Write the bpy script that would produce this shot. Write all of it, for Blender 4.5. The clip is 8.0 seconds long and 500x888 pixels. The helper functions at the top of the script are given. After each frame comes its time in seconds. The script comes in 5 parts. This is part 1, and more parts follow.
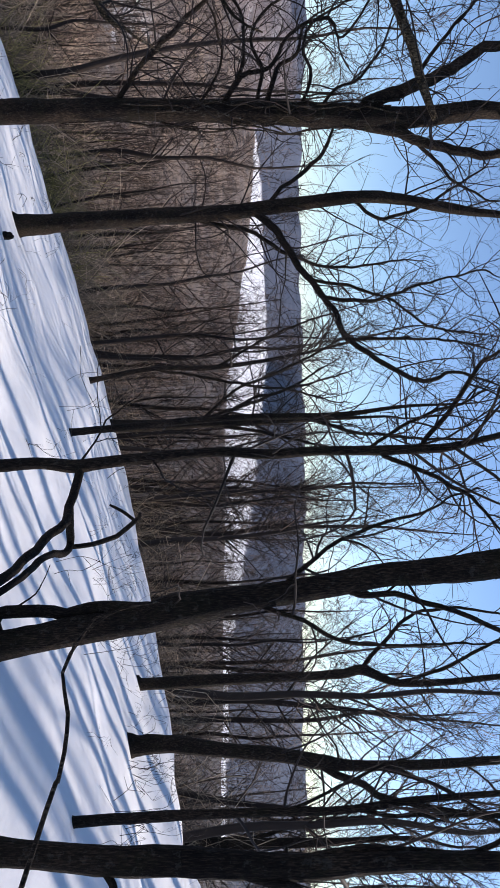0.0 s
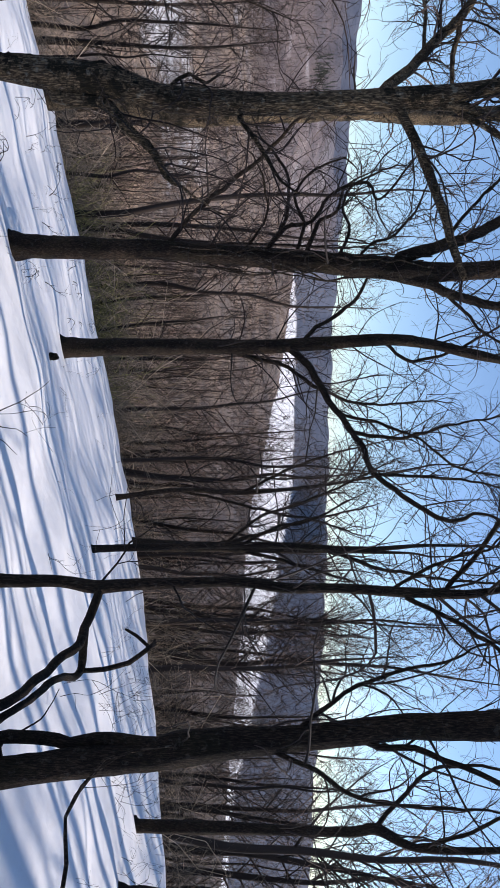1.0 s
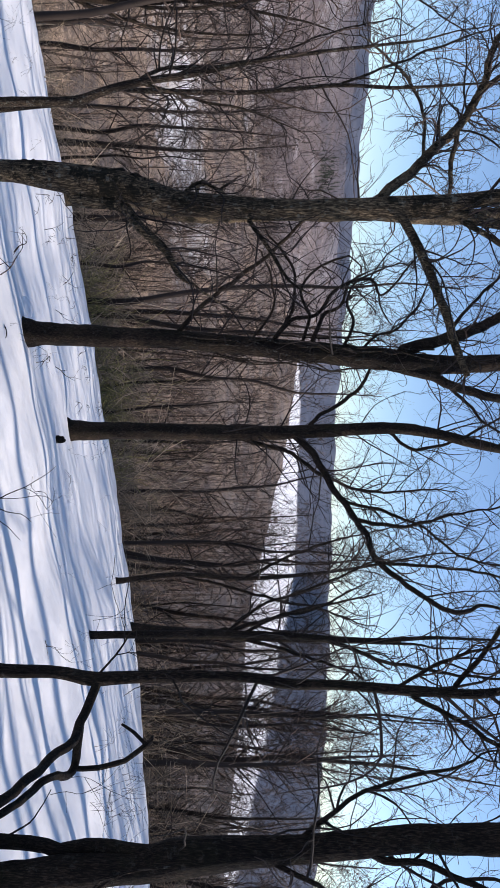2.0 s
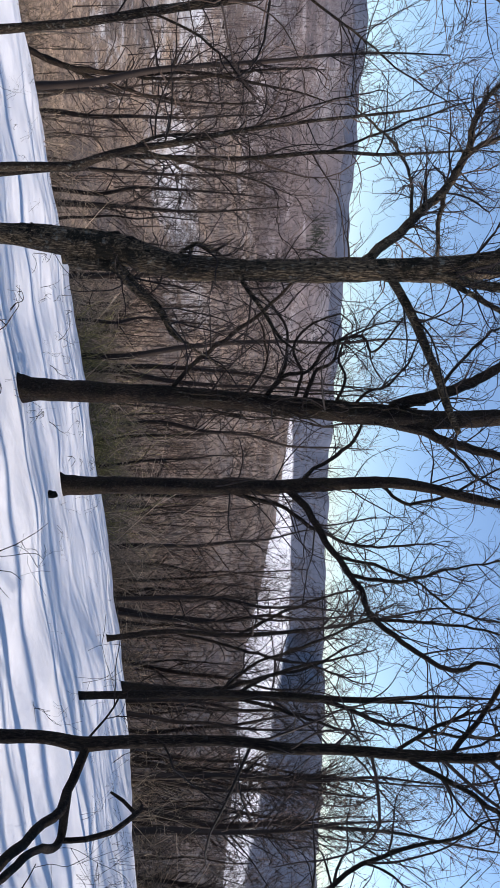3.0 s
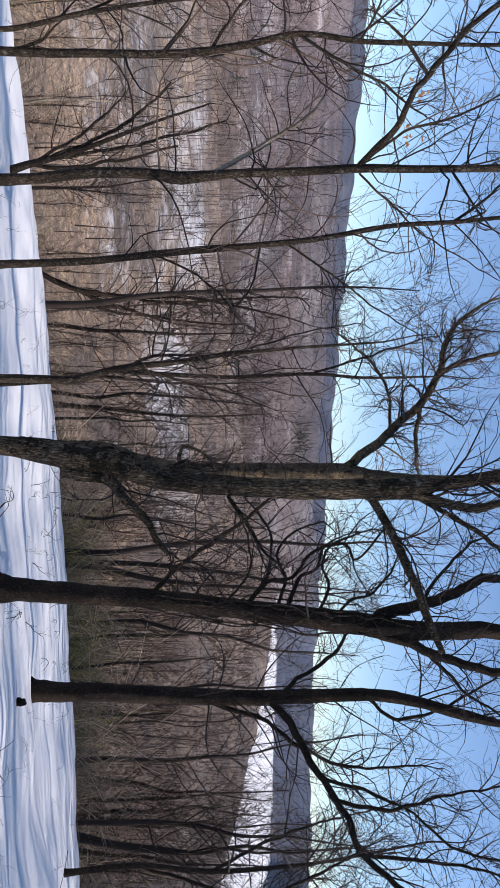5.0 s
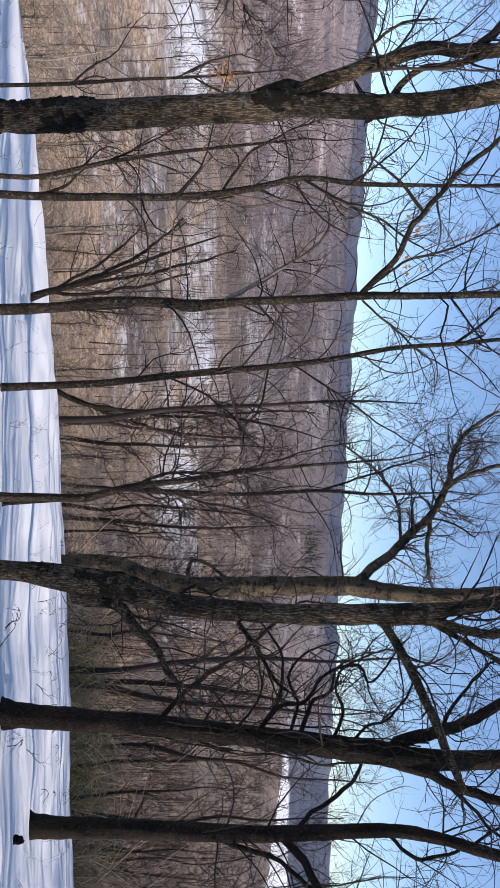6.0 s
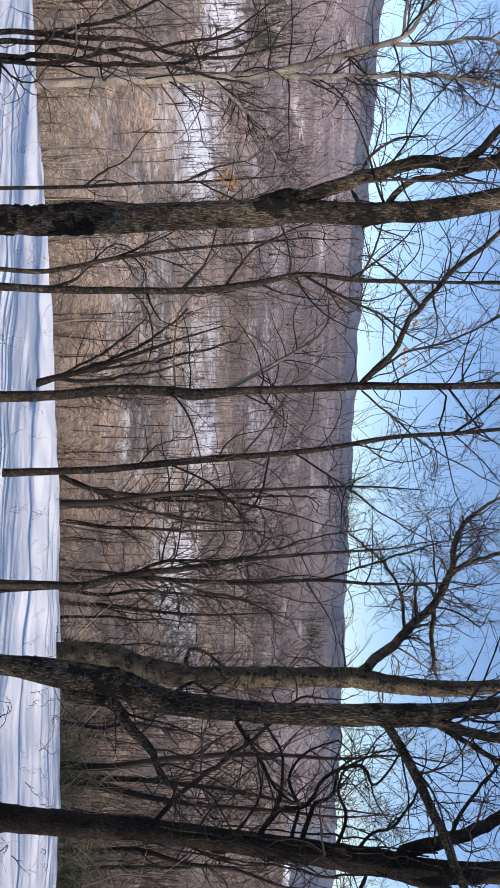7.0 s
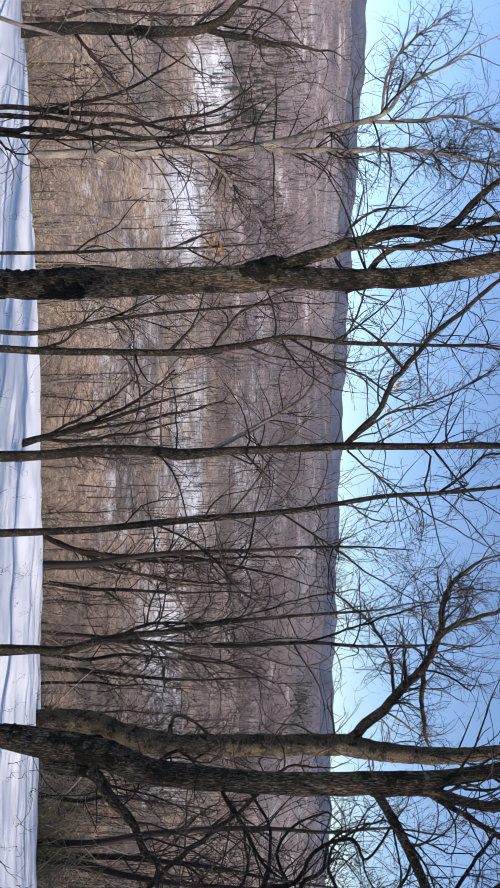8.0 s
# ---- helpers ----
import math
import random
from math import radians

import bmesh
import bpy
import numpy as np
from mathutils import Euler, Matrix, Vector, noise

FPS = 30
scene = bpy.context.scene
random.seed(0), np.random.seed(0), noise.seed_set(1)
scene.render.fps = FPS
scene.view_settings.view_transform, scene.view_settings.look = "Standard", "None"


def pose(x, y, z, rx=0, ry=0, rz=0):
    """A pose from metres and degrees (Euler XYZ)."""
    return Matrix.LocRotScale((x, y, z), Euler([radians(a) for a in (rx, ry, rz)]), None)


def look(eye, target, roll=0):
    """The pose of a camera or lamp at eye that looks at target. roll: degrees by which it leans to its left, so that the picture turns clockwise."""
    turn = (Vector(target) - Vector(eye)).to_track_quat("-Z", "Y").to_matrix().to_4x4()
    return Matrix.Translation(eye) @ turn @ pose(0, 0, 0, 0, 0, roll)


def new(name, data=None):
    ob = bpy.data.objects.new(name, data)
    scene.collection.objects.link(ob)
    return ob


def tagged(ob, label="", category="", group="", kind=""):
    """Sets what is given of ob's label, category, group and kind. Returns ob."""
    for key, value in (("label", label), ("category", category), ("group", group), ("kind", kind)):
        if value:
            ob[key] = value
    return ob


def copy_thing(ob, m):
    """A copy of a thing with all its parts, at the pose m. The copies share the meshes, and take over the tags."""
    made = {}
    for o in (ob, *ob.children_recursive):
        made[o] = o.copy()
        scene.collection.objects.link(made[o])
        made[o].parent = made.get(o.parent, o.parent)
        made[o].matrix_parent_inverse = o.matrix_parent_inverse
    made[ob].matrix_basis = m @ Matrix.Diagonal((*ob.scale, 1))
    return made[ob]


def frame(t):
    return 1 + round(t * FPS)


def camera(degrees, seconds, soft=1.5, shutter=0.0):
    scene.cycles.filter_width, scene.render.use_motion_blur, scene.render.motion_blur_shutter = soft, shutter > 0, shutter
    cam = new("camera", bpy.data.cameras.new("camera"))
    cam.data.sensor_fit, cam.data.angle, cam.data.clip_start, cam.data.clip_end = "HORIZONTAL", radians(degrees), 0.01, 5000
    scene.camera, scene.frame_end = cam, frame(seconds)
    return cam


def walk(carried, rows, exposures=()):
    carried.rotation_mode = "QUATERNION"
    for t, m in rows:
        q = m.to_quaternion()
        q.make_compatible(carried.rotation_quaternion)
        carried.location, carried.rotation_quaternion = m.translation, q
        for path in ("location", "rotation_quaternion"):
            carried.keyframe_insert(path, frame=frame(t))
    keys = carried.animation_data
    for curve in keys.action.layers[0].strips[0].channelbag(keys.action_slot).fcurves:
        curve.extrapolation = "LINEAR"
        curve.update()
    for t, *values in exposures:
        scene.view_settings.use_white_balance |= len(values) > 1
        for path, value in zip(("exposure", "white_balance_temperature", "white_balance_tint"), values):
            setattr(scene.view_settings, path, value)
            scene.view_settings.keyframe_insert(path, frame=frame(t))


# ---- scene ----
cam = camera(39.02, 8.0, soft=0.85)
# seconds, place of the eye, then heading to the left, tilt up and lean; the telephone is held on its side
ROWS = [
    (0.0, 0.000, 0.000, 1.600, 0.00, -2.89, -2.00),
    (0.5, -0.018, -0.020, 1.596, 5.51, -3.60, -0.10),
    (1.0, -0.041, -0.049, 1.590, 10.15, -4.76, 1.10),
    (1.5, -0.066, -0.069, 1.580, 14.50, -5.28, 1.62),
    (2.8, -0.105, -0.088, 1.576, 19.86, -4.71, 1.06),
    (3.0, -0.111, -0.091, 1.576, 21.21, -4.70, 1.07),
    (3.5, -0.132, -0.105, 1.575, 24.94, -4.34, 0.87),
    (4.0, -0.129, -0.140, 1.586, 28.13, -3.22, 0.61),
    (4.5, -0.139, -0.174, 1.586, 32.29, -2.78, 0.98),
    (4.7, -0.147, -0.197, 1.585, 34.27, -3.17, 1.23),
    (5.8, -0.189, -0.326, 1.580, 44.31, -4.55, 0.33),
    (6.0, -0.197, -0.350, 1.579, 46.04, -4.61, 0.25),
    (6.5, -0.218, -0.390, 1.582, 50.16, -4.90, 0.24),
    (7.0, -0.230, -0.404, 1.589, 52.80, -4.74, 0.12),
    (7.5, -0.215, -0.425, 1.591, 54.69, -4.06, -0.16),
    (8.0, -0.212, -0.419, 1.591, 57.66, -3.62, -0.28),
]
walk(cam, [(t, pose(x, y, z, 90 + tilt, 0, yaw) @ pose(0, 0, 0, 0, 0, 90 + lean)) for t, x, y, z, yaw, tilt, lean in ROWS],
     exposures=[(0.0, 0.20, 6350, 18), (8.0, 0.16, 6300, 18)])

# ---------------------------------------------------------------- light
SUN_BEARING, SUN_HEIGHT = 64.0, 31.0      # clockwise from +y; degrees over the horizon
world = bpy.data.worlds.new("winter_sky")
scene.world = world
world.use_nodes = True
wn = world.node_tree
sky = wn.nodes.new("ShaderNodeTexSky")
sky.sky_type, sky.sun_disc = "NISHITA", False
sky.sun_elevation, sky.sun_rotation = radians(SUN_HEIGHT), radians(SUN_BEARING)
sky.air_density, sky.dust_density, sky.ozone_density, sky.altitude = 0.9, 0.1, 2.8, 600
wn.nodes["Background"].inputs["Strength"].default_value = 0.15
clear = wn.nodes.new("ShaderNodeMix")
clear.data_type, clear.blend_type = "RGBA", "MULTIPLY"
clear.inputs[0].default_value = 1.0
clear.inputs[7].default_value = (0.97, 0.995, 0.98, 1)
wn.links.new(sky.outputs[0], clear.inputs[6])
wn.links.new(clear.outputs[2], wn.nodes["Background"].inputs["Color"])
lamp = bpy.data.lights.new("sun", "SUN")
lamp.energy, lamp.angle, lamp.color = 5.9, radians(0.6), (1.0, 0.915, 0.785)
sun = new("sun", lamp)
sb, sh = radians(SUN_BEARING), radians(SUN_HEIGHT)
sun.matrix_world = look((60 * math.sin(sb) * math.cos(sh), 60 * math.cos(sb) * math.cos(sh), 60 * math.sin(sh)), (0, 0, 0))


# ---------------------------------------------------------------- materials
def material(name, rough=0.8, spec=0.3):
    m = bpy.data.materials.new(name)
    m.use_nodes = True
    b = m.node_tree.nodes["Principled BSDF"]
    b.inputs["Roughness"].default_value = rough
    b.inputs["Specular IOR Level"].default_value = spec
    return m, m.node_tree, b


def add(nt, kind, **values):
    n = nt.nodes.new(kind)
    for k, v in values.items():
        n.inputs[k.replace("_", " ")].default_value = v
    return n


def world_coords(nt, scale=(1, 1, 1)):
    g = nt.nodes.new("ShaderNodeNewGeometry")
    m = nt.nodes.new("ShaderNodeMapping")
    m.inputs["Scale"].default_value = scale
    nt.links.new(g.outputs["Position"], m.inputs["Vector"])
    return m.outputs["Vector"]


def ramp(nt, source, *stops):
    r = nt.nodes.new("ShaderNodeValToRGB")
    e = r.color_ramp.elements
    while len(e) < len(stops):
        e.new(0.5)
    for el, (at, col) in zip(e, stops):
        el.position, el.color = at, (*col, 1) if len(col) == 3 else col
    nt.links.new(source, r.inputs["Fac"])
    return r.outputs["Color"]


def blend(nt, fac, a, b, mode="MIX"):
    m = nt.nodes.new("ShaderNodeMix")
    m.data_type, m.blend_type = "RGBA", mode
    for value, socket in ((fac, m.inputs[0]), (a, m.inputs[6]), (b, m.inputs[7])):
        if hasattr(value, "is_linked"):
            nt.links.new(value, socket)
        else:
            socket.default_value = value if isinstance(value, float) else (*value, 1)
    return m.outputs[2]


def relief(nt, bsdf, height, strength, distance):
    b = add(nt, "ShaderNodeBump", Strength=strength, Distance=distance)
    nt.links.new(height, b.inputs["Height"])
    nt.links.new(b.outputs["Normal"], bsdf.inputs["Normal"])


def bark_material(name, dark, mid, pale, moss=0.0, mosscol=(0.09, 0.10, 0.03), lichen=0.3, plate=62.0):
    """Furrowed bark: long plates with dark cracks, fine grain, lichen spots and moss patches."""
    m, nt, b = material(name, 0.9, 0.15)
    warp = add(nt, "ShaderNodeTexNoise", Scale=7.0, Detail=3.0, Roughness=0.6)
    nt.links.new(world_coords(nt), warp.inputs["Vector"])
    shift = nt.nodes.new("ShaderNodeVectorMath")
    shift.operation = "MULTIPLY_ADD"
    nt.links.new(warp.outputs["Color"], shift.inputs[0])
    shift.inputs[1].default_value = (0.05, 0.05, 0.03)
    nt.links.new(world_coords(nt, (1, 1, 0.22)), shift.inputs[2])
    cracks = add(nt, "ShaderNodeTexVoronoi", Scale=plate)
    cracks.feature = "DISTANCE_TO_EDGE"
    nt.links.new(shift.outputs[0], cracks.inputs["Vector"])
    grain = add(nt, "ShaderNodeTexNoise", Scale=150.0, Detail=6.0, Roughness=0.7)
    nt.links.new(world_coords(nt, (1, 1, 0.13)), grain.inputs["Vector"])
    plates = ramp(nt, cracks.outputs["Distance"], (0.0, (0, 0, 0)), (0.10, (0.45, 0.45, 0.45)), (0.34, (1, 1, 1)))
    rough = blend(nt, 0.92, plates, grain.outputs["Fac"])
    base = ramp(nt, rough, (0.34, dark), (0.50, mid), (0.68, pale))
    broad = add(nt, "ShaderNodeTexNoise", Scale=2.1, Detail=4.0, Roughness=0.6)
    nt.links.new(world_coords(nt, (1, 1, 0.6)), broad.inputs["Vector"])
    base = blend(nt, 1.0, base, ramp(nt, broad.outputs["Fac"], (0.38, (0.5, 0.5, 0.52)), (0.62, (1.35, 1.3, 1.2))), "MULTIPLY")
    spots = add(nt, "ShaderNodeTexNoise", Scale=17.0, Detail=6.0, Roughness=0.75)
    nt.links.new(world_coords(nt), spots.inputs["Vector"])
    mask = ramp(nt, spots.outputs["Fac"], (0.57, (0, 0, 0)), (0.62, (lichen, lichen, lichen)))
    col = blend(nt, mask, base, (0.33, 0.35, 0.31))
    patch = add(nt, "ShaderNodeTexNoise", Scale=3.4, Detail=10.0, Roughness=0.8)
    nt.links.new(world_coords(nt), patch.inputs["Vector"])
    mask2 = ramp(nt, patch.outputs["Fac"], (0.515, (0, 0, 0)), (0.56, (moss, moss, moss)))
    nt.links.new(blend(nt, mask2, col, mosscol), b.inputs["Base Color"])
    relief(nt, b, rough, 1.0, 0.035)
    return m


bark_dark = bark_material("dark_bark", (0.004, 0.003, 0.003), (0.018, 0.013, 0.010), (0.075, 0.055, 0.040), 0.25, (0.022, 0.022, 0.009), lichen=0.07)
bark_grey = bark_material("grey_bark", (0.006, 0.005, 0.004), (0.022, 0.016, 0.013), (0.15, 0.12, 0.088), 0.2, (0.03, 0.03, 0.014), lichen=0.3, plate=75.0)
bark_mossy = bark_material("mossy_bark", (0.009, 0.007, 0.005), (0.060, 0.046, 0.031), (0.34, 0.265, 0.175), 0.9, (0.008, 0.008, 0.005), lichen=0.30)
bark_black = bark_material("black_bark", (0.003, 0.003, 0.002), (0.010, 0.008, 0.006), (0.035, 0.028, 0.022), 0.3, (0.015, 0.016, 0.008), lichen=0.10)
# Pale bark, also given to stems whose paleness is sunlight.
bark_pale = bark_material("pale_bark", (0.09, 0.075, 0.06), (0.26, 0.225, 0.19), (0.48, 0.43, 0.37), 0.15, (0.10, 0.09, 0.06), lichen=0.5, plate=70.0)


def twig_material(name, a, b_, scale=0.8, low=0.65, high=1.3):
    m, nt, b = material(name, 0.75, 0.25)
    n = add(nt, "ShaderNodeTexNoise", Scale=scale, Detail=4.0, Roughness=0.6)
    nt.links.new(world_coords(nt), n.inputs["Vector"])
    g = nt.nodes.new("ShaderNodeNewGeometry")
    col = ramp(nt, n.outputs["Fac"], (0.35, a), (0.65, b_))
    # Random tone per shoot; the brightest ones paint in sunlit twigs.
    tone = ramp(nt, g.outputs["Random Per Island"], (0.0, (low, low, low)), (0.6, (0.5 * low + 0.5,) * 3), (1.0, (high, high * 0.97, high * 0.93)))
    nt.links.new(blend(nt, 1.0, col, tone, "MULTIPLY"), b.inputs["Base Color"])
    return m


twig_dark = twig_material("dark_twigs", (0.010, 0.007, 0.006), (0.030, 0.021, 0.018), 0.8, 0.5, 2.2)
twig_grey = twig_material("grey_twigs", (0.010, 0.007, 0.006), (0.036, 0.026, 0.020), 0.8, 0.4, 6.0)
# Paler wood for the far left: its sunlit tone is in the colour.
wood_far_lit = twig_material("far_wood_lit", (0.075, 0.058, 0.056), (0.165, 0.133, 0.128), 0.02, 0.5, 1.8)
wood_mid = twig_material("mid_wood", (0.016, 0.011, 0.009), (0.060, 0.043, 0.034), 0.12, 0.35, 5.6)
scrub_mat = twig_material("dry_scrub", (0.14, 0.108, 0.074), (0.38, 0.31, 0.225), 0.7, 0.25, 1.8)
# Lighter copy of the dry scrub: sunlight put into the thicket's colour.
thicket_mat = twig_material("lit_thicket", (0.22, 0.175, 0.125), (0.52, 0.43, 0.33), 0.7, 0.3, 1.6)
olive_mat = twig_material("olive_growth", (0.17, 0.165, 0.060), (0.40, 0.37, 0.15), 1.0, 0.3, 1.8)
needle_mat = twig_material("needles", (0.040, 0.050, 0.040), (0.085, 0.098, 0.078), 0.6)
leaf_mat = twig_material("dead_leaf", (0.34, 0.14, 0.045), (0.58, 0.30, 0.12), 6.0)


def ground_material():
    m, nt, b = material("snow_and_leaf_litter", 0.6, 0.3)
    cover = nt.nodes.new("ShaderNodeAttribute")
    cover.attribute_name = "snow_cover"
    v = world_coords(nt)
    # leaf litter, soil and low growth
    n1 = add(nt, "ShaderNodeTexNoise", Scale=2.2, Detail=8.0, Roughness=0.7)
    n2 = add(nt, "ShaderNodeTexNoise", Scale=0.035, Detail=7.0, Roughness=0.65)
    nt.links.new(v, n1.inputs["Vector"])
    nt.links.new(v, n2.inputs["Vector"])
    litter = ramp(nt, n1.outputs["Fac"], (0.3, (0.145, 0.110, 0.074)), (0.5, (0.330, 0.262, 0.188)), (0.7, (0.55, 0.455, 0.345)))
    tint = ramp(nt, n2.outputs["Fac"], (0.38, (0.42, 0.42, 0.46)), (0.5, (0.8, 0.76, 0.74)), (0.62, (1.2, 1.1, 1.0)))
    # Tan litter left, dark soil right; the dark partly paints backlit shade.
    dry = nt.nodes.new("ShaderNodeAttribute")
    dry.attribute_name = "dry_and_lit"
    soil = ramp(nt, n1.outputs["Fac"], (0.3, (0.012, 0.009, 0.006)), (0.5, (0.037, 0.026, 0.019)), (0.7, (0.085, 0.063, 0.046)))
    litter = blend(nt, dry.outputs["Fac"], soil, litter)
    litter = blend(nt, 1.0, litter, tint, "MULTIPLY")
    # bare crowns and undergrowth too small to stand singly: speckle, drawn out upwards
    n8 = add(nt, "ShaderNodeTexNoise", Scale=0.55, Detail=9.0, Roughness=0.85)
    nt.links.new(world_coords(nt, (1, 1, 0.35)), n8.inputs["Vector"])
    speck = ramp(nt, n8.outputs["Fac"], (0.40, (0.38, 0.36, 0.36)), (0.5, (0.92, 0.88, 0.86)), (0.60, (1.75, 1.7, 1.62)))
    litter = blend(nt, 1.0, litter, speck, "MULTIPLY")
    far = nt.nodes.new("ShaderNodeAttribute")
    far.attribute_name = "far_woods_haze"
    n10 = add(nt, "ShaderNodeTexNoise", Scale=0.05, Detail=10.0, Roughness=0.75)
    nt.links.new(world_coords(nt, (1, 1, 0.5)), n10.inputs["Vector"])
    # leafless hill woods: mauve brown, with paler clearings drawn out along the contours
    n11 = add(nt, "ShaderNodeTexNoise", Scale=0.35, Detail=9.0, Roughness=0.82)
    nt.links.new(world_coords(nt, (1, 1, 0.6)), n11.inputs["Vector"])
    mauve = ramp(nt, n11.outputs["Fac"], (0.38, (0.036, 0.028, 0.025)), (0.5, (0.112, 0.087, 0.078)), (0.62, (0.30, 0.243, 0.215)))
    n12 = add(nt, "ShaderNodeTexNoise", Scale=1.0, Detail=6.0, Roughness=0.6)
    nt.links.new(world_coords(nt, (0.011, 0.011, 0.10)), n12.inputs["Vector"])
    mauve = blend(nt, 1.0, mauve, ramp(nt, n12.outputs["Fac"], (0.36, (0.55, 0.55, 0.60)), (0.5, (0.92, 0.89, 0.88)), (0.66, (1.35, 1.28, 1.22))), "MULTIPLY")
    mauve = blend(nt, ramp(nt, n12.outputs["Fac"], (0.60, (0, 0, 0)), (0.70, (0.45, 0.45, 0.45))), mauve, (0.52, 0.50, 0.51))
    mauve = blend(nt, 1.0, mauve, ramp(nt, dry.outputs["Fac"], (0.40, (1, 1, 1)), (0.80, (1.75, 1.75, 1.8))), "MULTIPLY")     # paler by bearing: haze put into the colour
    litter = blend(nt, ramp(nt, far.outputs["Fac"], (0.0, (0, 0, 0)), (0.07, (1, 1, 1))), litter, mauve)
    # Far slopes turn blue-grey: distance haze mixed into the base colour.
    haze_slate = ramp(nt, n10.outputs["Fac"], (0.36, (0.034, 0.041, 0.064)), (0.5, (0.050, 0.059, 0.088)), (0.64, (0.070, 0.081, 0.115)))
    litter = blend(nt, ramp(nt, far.outputs["Fac"], (0.2, (0, 0, 0)), (1.0, (1, 1, 1))), litter, haze_slate)
    # snow, slightly granular, with crumbs of bark
    n3 = add(nt, "ShaderNodeTexNoise", Scale=0.9, Detail=6.0, Roughness=0.6)
    nt.links.new(v, n3.inputs["Vector"])
    snow = ramp(nt, n3.outputs["Fac"], (0.3, (0.80, 0.81, 0.83)), (0.7, (0.89, 0.89, 0.88)))
    n4 = add(nt, "ShaderNodeTexNoise", Scale=26.0, Detail=3.0, Roughness=0.7)
    nt.links.new(v, n4.inputs["Vector"])
    crumbs = ramp(nt, n4.outputs["Fac"], (0.72, (0, 0, 0)), (0.78, (0.5, 0.5, 0.5)))
    snow = blend(nt, crumbs, snow, (0.30, 0.25, 0.20))
    # where the snow lies: its cover, broken up by patches
    n5 = add(nt, "ShaderNodeTexNoise", Scale=0.03, Detail=10.0, Roughness=0.8)
    nt.links.new(v, n5.inputs["Vector"])
    s = nt.nodes.new("ShaderNodeMath")
    s.operation = "ADD"
    nt.links.new(cover.outputs["Fac"], s.inputs[0])
    n7 = add(nt, "ShaderNodeTexNoise", Scale=0.22, Detail=6.0, Roughness=0.8)
    nt.links.new(v, n7.inputs["Vector"])
    nt.links.new(blend(nt, ramp(nt, far.outputs["Fac"], (0.0, (0.5, 0.5, 0.5)), (1.0, (1, 1, 1))), n5.outputs["Fac"], n7.outputs["Fac"]), s.inputs[1])
    mask = ramp(nt, s.outputs[0], (0.77, (0, 0, 0)), (0.93, (0.85, 0.85, 0.85)), (1.1, (1, 1, 1)))
    n9 = add(nt, "ShaderNodeTexNoise", Scale=0.012, Detail=7.0, Roughness=0.6)
    nt.links.new(v, n9.inputs["Vector"])
    # Thin snow over the far slopes; it also lightens them as haze would.
    even = ramp(nt, n9.outputs["Fac"], (0.40, (0.008, 0.008, 0.008)), (0.65, (0.035, 0.035, 0.035)))
    even = blend(nt, 1.0, even, ramp(nt, cover.outputs["Fac"], (0.16, (0.5, 0.5, 0.5)), (0.29, (1.9, 1.9, 1.9))), "MULTIPLY")
    mask = blend(nt, far.outputs["Fac"], mask, even)
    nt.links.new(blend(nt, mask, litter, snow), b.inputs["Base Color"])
    n6 = add(nt, "ShaderNodeTexNoise", Scale=3.5, Detail=7.0, Roughness=0.55)
    nt.links.new(v, n6.inputs["Vector"])
    relief(nt, b, n6.outputs["Fac"], 0.35, 0.06)
    return m


ground_mat = ground_material()

# ---------------------------------------------------------------- mesh helpers
def mesh_of(name, verts, faces):
    """A mesh from an array of places and an array of faces of one size."""
    me = bpy.data.meshes.new(name)
    verts, faces = np.asarray(verts, dtype=np.float32), np.asarray(faces, dtype=np.int32)
    k = faces.shape[1]
    me.vertices.add(len(verts))
    me.vertices.foreach_set("co", verts.ravel())
    me.loops.add(faces.size)
    me.loops.foreach_set("vertex_index", faces.ravel())
    me.polygons.add(len(faces))
    me.polygons.foreach_set("loop_start", np.arange(0, faces.size, k, dtype=np.int32))
    me.polygons.foreach_set("use_smooth", np.ones(len(faces), dtype=bool))
    me.update(calc_edges=True)
    me.validate()
    return me


def glide(points, step):
    """A smooth curve through the points (rows of any length), with about that step."""
    p = np.asarray(points, float)
    if len(p) == 2:
        k = max(2, int(np.linalg.norm(p[1, :3] - p[0, :3]) / step) + 1)
        return p[0] + (p[1] - p[0]) * np.linspace(0, 1, k)[:, None]
    q = np.vstack([2 * p[0] - p[1], p, 2 * p[-1] - p[-2]])
    out = []
    for i in range(1, len(q) - 2):
        k = max(1, int(np.ceil(np.linalg.norm(q[i + 1, :3] - q[i, :3]) / step)))
        s = (np.arange(k) / k)[:, None]
        a, b, c, d = q[i - 1], q[i], q[i + 1], q[i + 2]
        out.append(0.5 * (2 * b + (c - a) * s + (2 * a - 5 * b + 4 * c - d) * s ** 2 + (3 * b - a - 3 * c + d) * s ** 3))
    out.append(p[-1:])
    return np.vstack(out)


